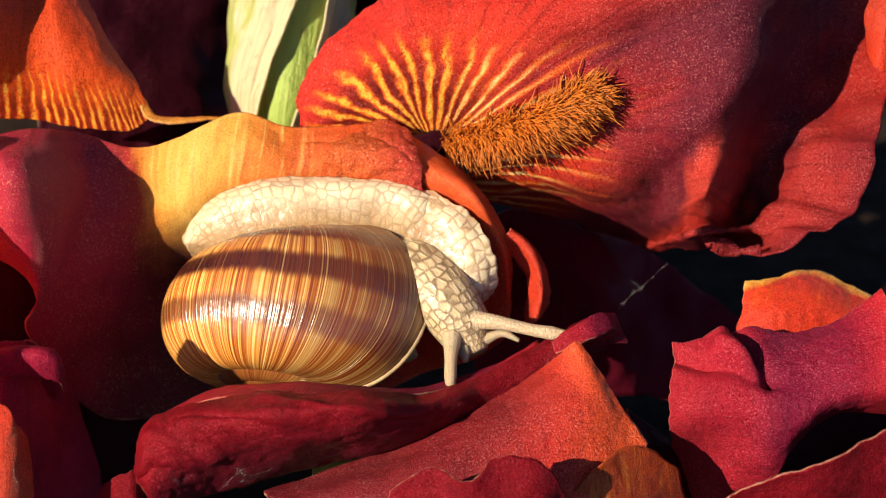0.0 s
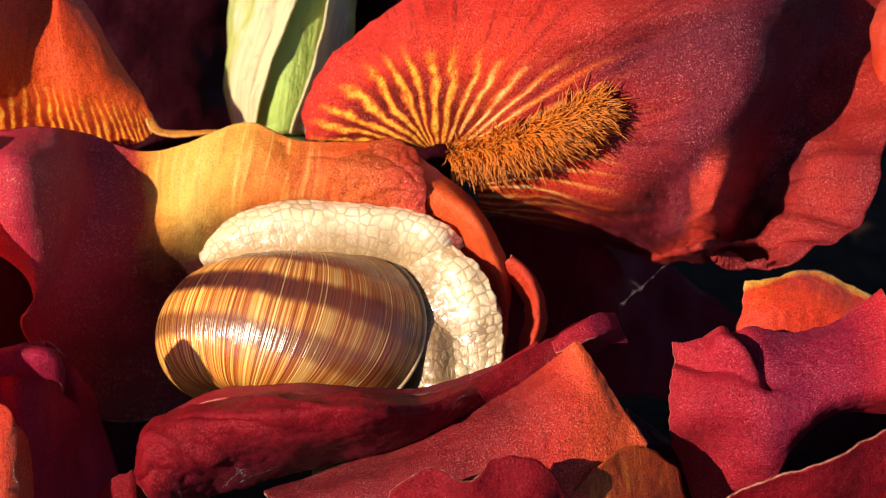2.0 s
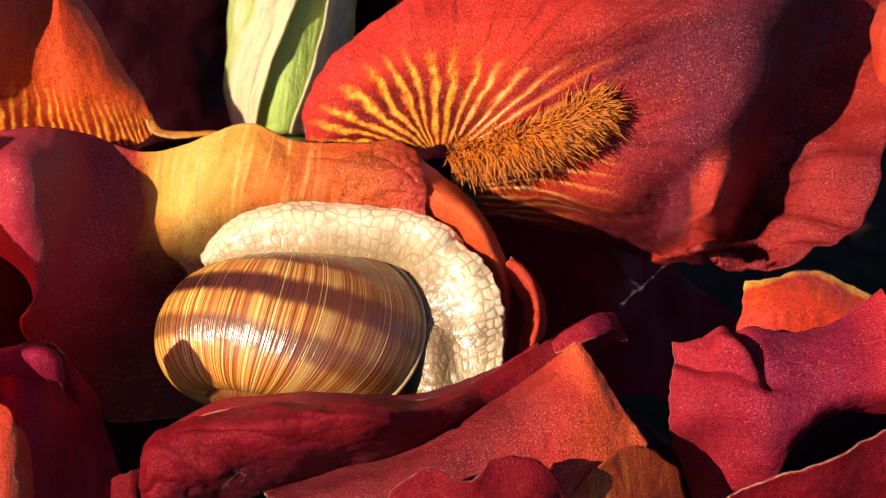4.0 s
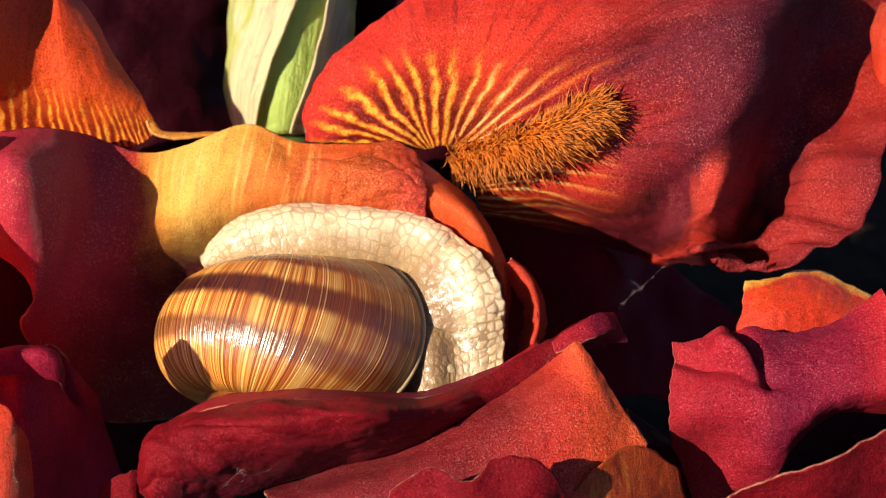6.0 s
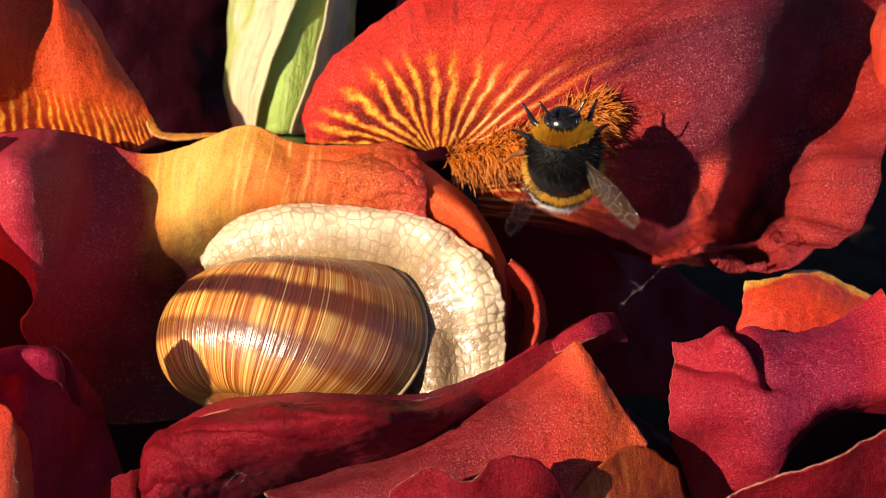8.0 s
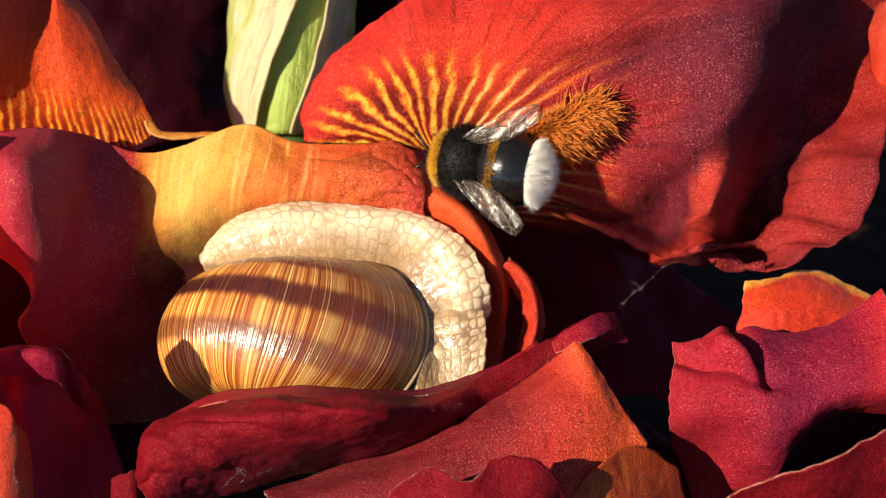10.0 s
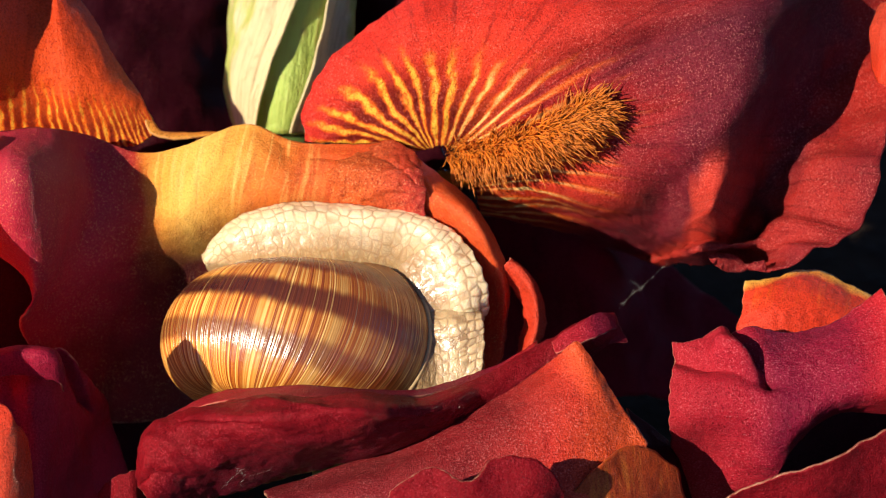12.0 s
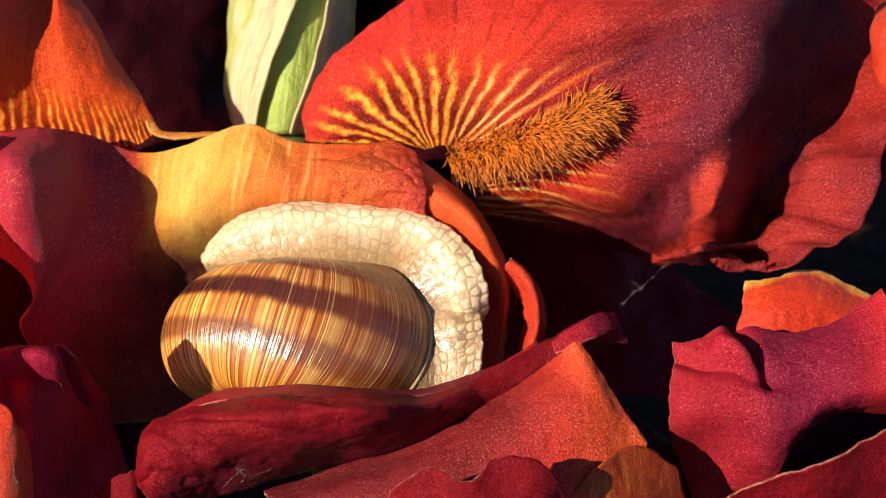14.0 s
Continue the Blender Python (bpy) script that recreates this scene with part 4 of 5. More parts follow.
def back_flower():
    f = thing("iris_flower", "wilted dark maroon iris flower in deep shade", "flower", E_AT)
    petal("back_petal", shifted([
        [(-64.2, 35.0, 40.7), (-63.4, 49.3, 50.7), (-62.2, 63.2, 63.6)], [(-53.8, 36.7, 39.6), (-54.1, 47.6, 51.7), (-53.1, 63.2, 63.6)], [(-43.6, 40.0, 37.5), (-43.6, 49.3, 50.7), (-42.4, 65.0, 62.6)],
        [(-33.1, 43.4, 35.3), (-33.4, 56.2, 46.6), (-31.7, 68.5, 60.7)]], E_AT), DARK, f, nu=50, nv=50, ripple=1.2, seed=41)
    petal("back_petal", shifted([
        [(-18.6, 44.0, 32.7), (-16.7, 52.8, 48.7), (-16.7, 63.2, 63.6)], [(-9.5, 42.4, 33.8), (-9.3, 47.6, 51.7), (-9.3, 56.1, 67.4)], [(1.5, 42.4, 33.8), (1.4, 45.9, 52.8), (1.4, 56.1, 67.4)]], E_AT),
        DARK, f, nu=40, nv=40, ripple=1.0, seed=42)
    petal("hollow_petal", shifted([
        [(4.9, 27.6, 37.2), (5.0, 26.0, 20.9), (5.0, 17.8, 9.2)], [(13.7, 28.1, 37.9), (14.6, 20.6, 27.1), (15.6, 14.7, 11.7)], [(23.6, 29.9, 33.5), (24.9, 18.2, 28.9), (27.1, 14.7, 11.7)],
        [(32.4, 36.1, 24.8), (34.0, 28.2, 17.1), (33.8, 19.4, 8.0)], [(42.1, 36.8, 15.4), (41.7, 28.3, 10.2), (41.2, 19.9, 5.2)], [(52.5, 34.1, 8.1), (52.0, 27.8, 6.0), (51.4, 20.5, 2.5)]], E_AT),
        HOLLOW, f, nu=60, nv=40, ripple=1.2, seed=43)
    tube("stem", [Vector(p) - Vector(E_AT) for p in ((-20.6, 47.8, 34.6), (-24.5, 44.8, 23.3))] + [Vector((10, 10, -(E_AT[2]) - 2))], [4, 3.5, 3.5], STEM, f, sides=12)
    return f


flower_e = back_flower()


def bud():
    at = Vector((-25.2, 38.1, 45.1))
    f = thing("iris_bud", "green iris bud in a pale papery sheath", "bud", at)
    axis = (Vector((-24.3, 54.3, 68.3)) - at)
    side = Vector((1, 0, 0))
    front = Vector((0, -0.819, 0.574))

    def wrap(a0, a1, grow, twist, seed):
        def point(u, v):
            a = a0 + (a1 - a0) * u + twist * (v - 0.4)
            r = (6.4 + 3.2 * math.sin(1.57 * min(v * 2.2 + 0.1, 1))) * grow
            r += 0.8 * noise.noise(Vector((u * 4, v * 2, seed))) + 0.5 * noise.noise(Vector((u * 11, v * 2.5, seed + 9))) + 0.2 * noise.noise(Vector((u * 26, v * 7, seed)))
            edge = max(0, 1 - 9 * min(u, 1 - u))
            r += edge * (0.9 + 0.9 * noise.noise(Vector((u, v * 6, seed + 3))))
            return axis * v + side * math.sin(a) * r + front * math.cos(a) * r + side * 1.2 * v
        return point
    part("bud_core", sheet_mesh(wrap(-3.1, 3.1, 0.84, 0.3, 1), 70, 40, 0.3), BUD_GREEN, f, "fresh green bud")
    part("sheath", sheet_mesh(wrap(-2.5, -0.15, 1.0, 0.9, 4), 70, 50, 0.3), SPATHE, f, "papery cream bract")
    part("sheath", sheet_mesh(wrap(0.45, 2.7, 1.03, 0.6, 7), 70, 50, 0.3), SPATHE, f, "papery cream bract")
    tube("stem", [Vector((0, 0, 2)), Vector((0, 6, -14)), Vector((0, 10, -at.z - 2))], [5, 4, 4], STEM, f, sides=12)
    return f


bud()


def strand(path, label):
    bm = bmesh.new()
    rng = random.Random(len(path))
    pts = [Vector(p) for p in path]
    tube_into(bm, pts, [0.006, 0.006, 0.004], sides=4, steps=24)
    for i in range(9):
        p = curve_at(pts, rng.random())
        q = p + Vector((rng.uniform(-1.6, 1.6), rng.uniform(-.6, .6), rng.uniform(-1.3, 1.3)))
        tube_into(bm, [p, (p + q) / 2 + Vector((0, 0, rng.uniform(-.4, .4))), q], [0.012, 0.01, 0.005], sides=4, steps=5)
    return tagged(part("dried_strand", bm, DRIED), label, "plant debris")


strand([(26.2, 6.4, 34.8), (28.3, 7.7, 36.5), (30.8, 8.9, 38.2), (32.9, 10.1, 40.0)], "thin pale dried strand caught among dark petals")
strand([(-30.5, -30.4, 31.0), (-28.2, -30.4, 33.6), (-26.3, -30.1, 33.1), (-23.7, -30.1, 34.1)], "thin pale dried strand lying on a dark petal")


# ---- the snail ----
S_AT = (-22.2, -7.4, 39.5)
TOWARD = Vector((0, -0.819, 0.574))


def shell_mesh():
    """A right-handed globe shell: a tube that coils and grows; u along the growth, v round the section."""
    bm = bmesh.new()
    uvl = bm.loops.layers.uv.new("UVMap")
    turns, per, round_ = 3.6, 90, 56
    n = int(turns * per)
    k = math.log(2.05)
    rows = []
    for i in range(n + 1):
        w = i / per - turns
        s = math.exp(k * w)
        a = 6.28318 * w
        out = Vector((math.cos(a), -math.sin(a), 0))
        flare = 1 + 0.05 * max(0, 1 + w * 14)
        row = []
        for j in range(round_):
            b = 6.28318 * j / round_ + math.pi
            r = COIL + RING * math.cos(b) * flare
            z = -RISE + TALL * math.sin(b) * flare
            grow = 1 + 0.006 * noise.noise(Vector((w * 40, math.sin(b), math.cos(b))))
            p = (out * r + Vector((0, 0, z))) * s * grow
            row.append(bm.verts.new(Vector((p.x, p.y * FLAT, p.z)) * MM))
        rows.append(row)
    for i in range(n):
        for j in range(round_):
            e = (j + 1) % round_
            f = bm.faces.new((rows[i][j], rows[i][e], rows[i + 1][e], rows[i + 1][j]))
            for loop, (x, y) in zip(f.loops, ((i, j), (i, j + 1), (i + 1, j + 1), (i + 1, j))):
                loop[uvl].uv = (x / n * turns, y / round_)
    return bm


COIL, RING, TALL, RISE, FLAT = 11.2, 11.5, 12.4, 14.0, 0.76


def blob(name, path, radii, material, parent, label="", flat=0.6, sides=40, steps=60):
    bm = bmesh.new()
    loc = [Vector(p) - Vector(S_AT) for p in path]
    tube_into(bm, loc, radii, sides=sides, steps=steps, flat=flat, facing=TOWARD)
    return part(name, bm, material, parent, label)


def snail():
    s = thing("snail", "large banded brown garden snail with a pale wrinkled body", "snail", S_AT)
    shell = part("shell", shell_mesh(), SHELL, s, "glossy brown banded shell")
    lip = bmesh.new()
    tube_into(lip, [Vector((COIL + RING * 1.05 * math.cos(q), 0, -RISE + TALL * 1.05 * math.sin(q))) for q in (0.35 * k - 2.1 for k in range(13))], [0.25, 0.38, 0.38, 0.25], sides=8, steps=48)
    part("lip", lip, LIP_EDGE, shell, "thin pale shell lip")
    # the coil's axis points down in the view, its mouth to the head
    z = Vector((-2.268, -7.103, -4.914)).normalized()
    x = Vector((8.099, -3.758, -0.137))
    x = (x - z * x.dot(z)).normalized()
    y = z.cross(x)
    turn = Matrix((x, y, z)).transposed().to_4x4()
    shell.matrix_basis = Matrix.Translation((Vector((-6.642, -4.773, -10.303))) * MM) @ turn
    rear = petal("foot", shifted([
        [(-34.7, 9.0, 38.5), (-34.8, 8.0, 40.4), (-35.1, 7.2, 42.0), (-35.3, 7.1, 42.8), (-35.6, 8.2, 42.5)],
        [(-28.2, 5.1, 39.9), (-29.4, 4.2, 43.8), (-30.5, 4.7, 46.2), (-31.5, 6.1, 47.4), (-32.7, 8.7, 46.7)],
        [(-24.0, 4.3, 40.5), (-25.2, 3.4, 45.3), (-26.4, 4.8, 48.2), (-27.6, 6.6, 49.8), (-28.9, 9.8, 49.1)],
        [(-19.8, 4.3, 40.5), (-20.9, 3.2, 45.9), (-21.9, 4.9, 49.2), (-22.8, 6.8, 51.0), (-23.8, 10.1, 50.5)],
        [(-15.9, 4.3, 40.5), (-16.2, 3.2, 45.9), (-16.5, 4.5, 49.4), (-16.8, 6.4, 51.3), (-17.2, 9.3, 51.1)],
        [(-12.0, 4.3, 40.5), (-11.5, 3.5, 45.4), (-11.1, 4.4, 49.0), (-10.6, 5.4, 51.5), (-10.3, 7.8, 51.6)],
        [(-8.6, 4.3, 39.5), (-7.3, 3.7, 44.0), (-5.9, 4.2, 48.0), (-4.5, 4.9, 50.7), (-3.5, 6.8, 51.0)],
        [(-7.0, 3.3, 38.1), (-4.6, 3.1, 42.2), (-2.4, 3.1, 46.1), (-0.5, 3.2, 49.0), (1.0, 5.1, 49.4)],
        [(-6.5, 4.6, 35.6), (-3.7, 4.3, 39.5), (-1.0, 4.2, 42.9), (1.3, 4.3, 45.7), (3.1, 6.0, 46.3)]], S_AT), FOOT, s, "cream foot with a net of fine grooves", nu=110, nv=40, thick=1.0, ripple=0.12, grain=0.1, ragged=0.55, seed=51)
    foot = petal("foot_front", shifted([
        [(-11.0, 7.0, 39.1), (-10.0, 6.7, 42.2), (-9.0, 7.0, 45.2), (-8.1, 7.9, 47.4), (-7.6, 10.2, 48.0)],
        [(-7.8, 4.0, 39.2), (-5.9, 3.5, 42.8), (-3.9, 4.1, 46.2), (-2.1, 4.8, 48.8), (-0.8, 6.8, 49.2)],
        [(-6.1, 0.6, 39.6), (-3.4, 0.4, 42.6), (-0.7, 0.8, 45.6), (2.0, 0.8, 48.0), (4.2, 2.6, 48.5)],
        [(-5.1, -2.1, 39.1), (-2.3, -2.3, 41.2), (0.9, -2.0, 43.3), (4.1, -1.8, 45.7), (6.9, -0.2, 46.3)],
        [(-4.6, -4.2, 37.9), (-1.6, -4.3, 39.4), (1.8, -4.1, 40.7), (5.2, -4.2, 42.6), (8.4, -2.9, 43.3)],
        [(-4.4, -5.0, 35.8), (-1.3, -4.9, 36.9), (2.0, -4.9, 37.8), (5.4, -5.1, 38.9), (8.2, -3.2, 38.5)],
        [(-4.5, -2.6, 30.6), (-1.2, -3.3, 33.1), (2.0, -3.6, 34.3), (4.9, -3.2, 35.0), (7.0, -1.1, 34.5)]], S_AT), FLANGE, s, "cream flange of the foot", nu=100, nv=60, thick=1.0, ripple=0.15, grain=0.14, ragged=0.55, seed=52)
    neck = petal("neck", shifted([
        [(-5.1, 0.1, 37.9), (-2.5, -0.9, 39.1), (0.7, -1.7, 39.7), (4.4, -1.9, 40.3), (7.9, -0.1, 39.3)],
        [(-5.6, -4.2, 37.9), (-2.1, -5.2, 39.0), (1.3, -4.6, 38.9), (5.0, -5.4, 40.3), (8.5, -4.6, 40.8)],
        [(-5.5, -6.4, 36.5), (-1.8, -7.7, 37.9), (1.6, -6.5, 37.2), (5.2, -6.9, 38.4), (8.7, -6.1, 39.3)],
        [(-5.5, -8.4, 34.6), (-1.6, -10.0, 36.1), (1.8, -8.6, 35.3), (5.2, -8.6, 36.3), (8.6, -7.8, 37.5)],
        [(-5.5, -10.5, 32.4), (-1.5, -11.7, 33.6), (1.9, -10.8, 32.9), (5.2, -10.9, 33.6), (8.3, -10.2, 35.5)],
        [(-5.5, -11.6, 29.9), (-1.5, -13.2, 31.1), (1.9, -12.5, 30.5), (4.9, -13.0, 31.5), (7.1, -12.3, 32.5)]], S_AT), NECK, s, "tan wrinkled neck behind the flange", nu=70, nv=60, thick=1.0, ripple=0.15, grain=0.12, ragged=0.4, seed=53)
    head = blob("head", [(-7.8, 8.2, 44.3), (-3.6, 1.4, 45.1), (0.1, -3.3, 43.5), (3.3, -6.7, 40.4), (4.9, -9.3, 38.4)], [3.5, 4.8, 4.8, 4.0, 1.6], HEAD, s, "tan wrinkled head", flat=0.85)
    stalk = blob("tentacle", [(2.9, -6.6, 42.4), (7.7, -8.4, 43.2), (13.3, -9.9, 42.8), (18.2, -11.1, 42.9)], [1.9, 1.25, 0.95, 0.85, 1.0, 0.5], FEELER, head, "long grey-tan eye stalk", 1.0, 16, 30)
    blob("tentacle", [(1.3, -8.8, 41.0), (1.1, -13.2, 39.8), (1.0, -17.3, 37.5)], [1.6, 1.1, 0.9, 0.9, 0.5], FEELER, head, "long grey-tan eye stalk", 1.0, 16, 24)
    blob("feeler", [(6.1, -8.2, 40.1), (8.5, -8.5, 41.3), (10.8, -9.9, 41.1)], [0.9, 0.6, 0.5, 0.3], FEELER, head, "short feeler", 1.0, 12, 16)
    blob("feeler", [(2.9, -9.7, 39.7), (3.2, -11.6, 38.6)], [1.0, 0.8, 0.4], FEELER, head, "short feeler", 1.0, 12, 12)
    knob = blob("drawn_in_tentacle", [(-1.1, -7.6, 35.0), (0.0, -8.7, 35.3), (1.0, -9.3, 35.4)], [1.7, 1.6, 1.3, 0.9, 0.3], KNOB, s, "drawn-in eye stalk", 1.0, 20, 16)
    return s, rear, foot, neck, head, knob, stalk


snail_thing, snail_rear, snail_foot, snail_neck, snail_head, snail_knob, snail_stalk = snail()


# ---- the bumblebee ----
def fur(rng, centre, radii, keep, count, length, thick, colour, name, parent, back=0.6):
    """Short hairs that stand on an egg-shaped body, where keep(direction) holds."""
    bm = bmesh.new()
    c, made = Vector(centre), 0
    while made < count:
        d = Vector((rng.gauss(0, 1), rng.gauss(0, 1), rng.gauss(0, 1))).normalized()
        if not keep(d):
            continue
        made += 1
        p = c + Vector((d.x * radii[0], d.y * radii[1], d.z * radii[2])) * 0.97
        n = Vector((d.x / radii[0], d.y / radii[1], d.z / radii[2])).normalized()
        n = (n + Vector((-back, 0, 0)) + Vector((rng.gauss(0, .25), rng.gauss(0, .25), rng.gauss(0, .25)))).normalized()
        q = p + n * length * rng.uniform(0.6, 1.2)
        s = n.orthogonal().normalized() * thick
        t = n.cross(s)
        v = [bm.verts.new((p + s) * MM), bm.verts.new((p - s * 0.5 + t) * MM), bm.verts.new((p - s * 0.5 - t) * MM), bm.verts.new(q * MM)]
        for f in ((0, 1, 3), (1, 2, 3), (2, 0, 3)):
            bm.faces.new([v[i] for i in f])
    return tagged(part(name, bm, colour, parent, smooth=False), kind="stuff")


def bumblebee():
    rng = random.Random(8)
    b = thing("bumblebee", "black bumblebee with yellow bands and a white tail", "bumblebee")
    chest = part("thorax", egg(bmesh.new(), (2.4, 0, 0.2), (4.4, 4.9, 4.4)), BLACK_FUR, b)
    fur(rng, (2.4, 0, 0.2), (4.4, 4.9, 4.4), lambda d: d.x < 0.6, 4200, 1.2, 0.04, BLACK_FUR, "thorax_fur", chest, 0.2)
    fur(rng, (2.4, 0, 0.2), (4.4, 4.9, 4.4), lambda d: 0.64 < d.x < 0.90 and d.z > -0.15, 2600, 1.3, 0.05, YELLOW_FUR, "collar_fur", chest, -0.2)
    tail_r, tail_c = (5.7, 5.5, 5.1), (-4.3, 0, -0.3)
    belly = part("abdomen", egg(bmesh.new(), tail_c, tail_r, seg=40, rings=30), BLACK, b, "glossy black abdomen")
    fur(rng, tail_c, tail_r, lambda d: 0.22 < d.x < 0.46, 2200, 0.9, 0.06, YELLOW_FUR, "band_fur", belly)
    fur(rng, tail_c, tail_r, lambda d: d.x > 0.46 or -0.5 < d.x < 0.22, 2400, 0.8, 0.04, BLACK_FUR, "abdomen_fur", belly)
    fur(rng, tail_c, tail_r, lambda d: d.x < -0.58, 5200, 1.9, 0.045, WHITE_FUR, "tail_fur", belly)
    head = part("head", egg(bmesh.new(), (6.6, 0, -1.0), (1.8, 2.5, 2.5)), BLACK, b)
    fur(rng, (6.6, 0, -1.0), (1.8, 2.5, 2.5), lambda d: d.z > 0, 400, 0.9, 0.04, BLACK_FUR, "head_fur", head, 0)
    for y in (1, -1):
        part("eye", egg(bmesh.new(), (6.9, 1.95 * y, -0.8), (0.9, 0.7, 1.5), seg=16, rings=12), BLACK, head)
        tube("antenna", [(7.9, 0.6 * y, 0), (9.0, 1.8 * y, 0.9), (10.8, 3.2 * y, 0.2)], [0.22, 0.2, 0.2], BLACK, head, sides=6)
    for x, reach, back in ((4.4, 2.8, 1.4), (2.6, 4.4, -0.6), (1.0, 5.6, -3.6)):
        for y in (1, -1):
            tube("leg", [(x, 2.2 * y, -2.4), (x + back * 0.3, (2.2 + reach * 0.55) * y, -3.4), (x + back * 0.7, (2.2 + reach * 0.8) * y, -5.0), (x + back * 1.3, (2.4 + reach) * y, -6.2)],
                 [0.36, 0.46, 0.42, 0.26, 0.18], RUST if x < 2 else BLACK, b, sides=7)
    wings = []
    for name, root, length, wide in (("fore_wing", (3.0, 2.6, 3.4), 13.6, 4.2), ("hind_wing", (1.6, 2.6, 3.2), 9.6, 3.4)):
        for y in (1, -1):
            def point(u, v, length=length, wide=wide, y=y):
                w = wide * (math.sin(math.pi * min(u * 0.86 + 0.05, 1)) ** 0.7) * (0.45 + 0.75 * u)
                return Vector(((v - 0.35) * -w * 1.0, y * u * length, 0.25 * math.sin(3 * u) + 0.15 * math.sin(9 * u + 5 * v)))
            ob = part(name, sheet_mesh(point, 16, 8, 0.05), WING, b, "clear veined wing")
            wings.append((ob, root, y, name))
    return b, wings, [belly]


bee, bee_wings, bee_rear = bumblebee()


# ---- what moves ----
def motions():
    walk(flower_a, [
        (0, pose(0.06201, 0.03046, 0.04119, 0.00, -0.00, 0.00)), (0.5, pose(0.06226, 0.03022, 0.04086, 0.00, -0.00, 0.00)), (1, pose(0.06242, 0.02999, 0.04053, 0.00, -0.00, 0.00)), (1.5, pose(0.06258, 0.02971, 0.04013, 0.00, -0.00, 0.00)), (2, pose(0.06282, 0.02932, 0.03957, 0.00, -0.00, 0.00)), (3, pose(0.06282, 0.02929, 0.03953, 0.00, -0.00, 0.00)), (5.5, pose(0.06290, 0.02915, 0.03933, 0.00, -0.00, 0.00)), (6.5, pose(0.06282, 0.02915, 0.03933, 0.00, -0.00, 0.00)), (7.5, pose(0.06290, 0.02906, 0.03920, 0.00, -0.00, 0.00)), (8.2, pose(0.06290, 0.02906, 0.03920, 0.00, -0.00, 0.00)), (10.5, pose(0.06258, 0.02915, 0.03933, 0.00, -0.00, 0.00)), (12, pose(0.06274, 0.02915, 0.03933, 0.00, -0.00, 0.00)), (14, pose(0.06282, 0.02915, 0.03933, 0.00, -0.00, 0.00))])
    walk(saddle_petal, [
        (0, pose(-0.09228, -0.01288, 0.01299, -0.06, -3.03, 2.12)), (0.5, pose(-0.09228, -0.01282, 0.01307, -0.04, -2.48, 1.74)), (1, pose(-0.09228, -0.01273, 0.01320, -0.02, -1.67, 1.17)), (1.5, pose(-0.09228, -0.01268, 0.01327, -0.01, -1.15, 0.81)), (2, pose(-0.09228, -0.01258, 0.01342, -0.00, -0.18, 0.13)), (6.5, pose(-0.09228, -0.01256, 0.01345, 0.00, -0.00, 0.00)), (14, pose(-0.09228, -0.01256, 0.01345, 0.00, -0.00, 0.00))])
    walk(snail_thing, [(0, pose(-0.02122, -0.00506, 0.04277, -0.15, -4.91, 3.45)), (0.5, pose(-0.02049, -0.00548, 0.04217, -0.08, -3.68, 2.58)), (1, pose(-0.02025, -0.00604, 0.04137, -0.05, -2.87, 2.01)), (1.5, pose(-0.02073, -0.00655, 0.04065, -0.03, -2.05, 1.43)), (2, pose(-0.02195, -0.00708, 0.03988, -0.00, -0.66, 0.46)), (3, pose(-0.02211, -0.00715, 0.03978, -0.00, -0.41, 0.29)), (5.5, pose(-0.02203, -0.00734, 0.03952, 0.00, -0.00, 0.00)), (6.5, pose(-0.02219, -0.00739, 0.03945, 0.00, -0.00, 0.00)), (8, pose(-0.02179, -0.00748, 0.03932, 0.00, -0.00, 0.00)), (10.5, pose(-0.02154, -0.00753, 0.03925, 0.00, -0.00, 0.00)), (11, pose(-0.02138, -0.00757, 0.03919, -0.00, 0.25, -0.17)), (14, pose(-0.02114, -0.00762, 0.03912, -0.00, 0.66, -0.46))])
    walk(rolled_petal, [
        (0, pose(0.03535, 0.01273, 0.02690, -0.01, 1.06, -0.75)), (1.5, pose(0.03535, 0.01273, 0.02690, -0.00, 0.90, -0.63)), (2.9, pose(0.03535, 0.01273, 0.02690, -0.00, 0.74, -0.52)), (3, pose(0.03535, 0.01273, 0.02690, -0.02, -1.64, 1.15)), (3.3, pose(0.03535, 0.01273, 0.02690, -0.01, -1.31, 0.92)), (5.3, pose(0.03535, 0.01273, 0.02690, -0.00, -0.16, 0.11)), (6.5, pose(0.03535, 0.01273, 0.02690, 0.00, -0.00, 0.00)), (7.7, pose(0.03535, 0.01273, 0.02690, -0.01, -1.15, 0.80)), (8.2, pose(0.03535, 0.01273, 0.02690, -0.00, -0.25, 0.17)), (10.3, pose(0.03535, 0.01273, 0.02690, -0.00, 0.49, -0.34)), (14, pose(0.03535, 0.01273, 0.02690, -0.00, 0.66, -0.46))])
    walk(folded_petal, [
        (0, Matrix.Translation(Vector((-3.240, 0.418, 0.597)) * MM)), (0.5, Matrix.Translation(Vector((-2.511, 0.418, 0.597)) * MM)), (1, Matrix.Translation(Vector((-1.377, 0.372, 0.531)) * MM)), (1.5, Matrix.Translation(Vector((-0.810, 0.279, 0.398)) * MM)), (3, Matrix.Translation(Vector((-0.405, 0.279, 0.398)) * MM)), (6.5, Matrix.Translation(Vector((0.000, 0.000, 0.000)) * MM)), (8, Matrix.Translation(Vector((0.324, -0.139, -0.199)) * MM)), (10.5, Matrix.Translation(Vector((0.810, -0.232, -0.332)) * MM)), (11, Matrix.Translation(Vector((1.215, -0.279, -0.398)) * MM)), (14, Matrix.Translation(Vector((1.215, 0.046, 0.066)) * MM))])
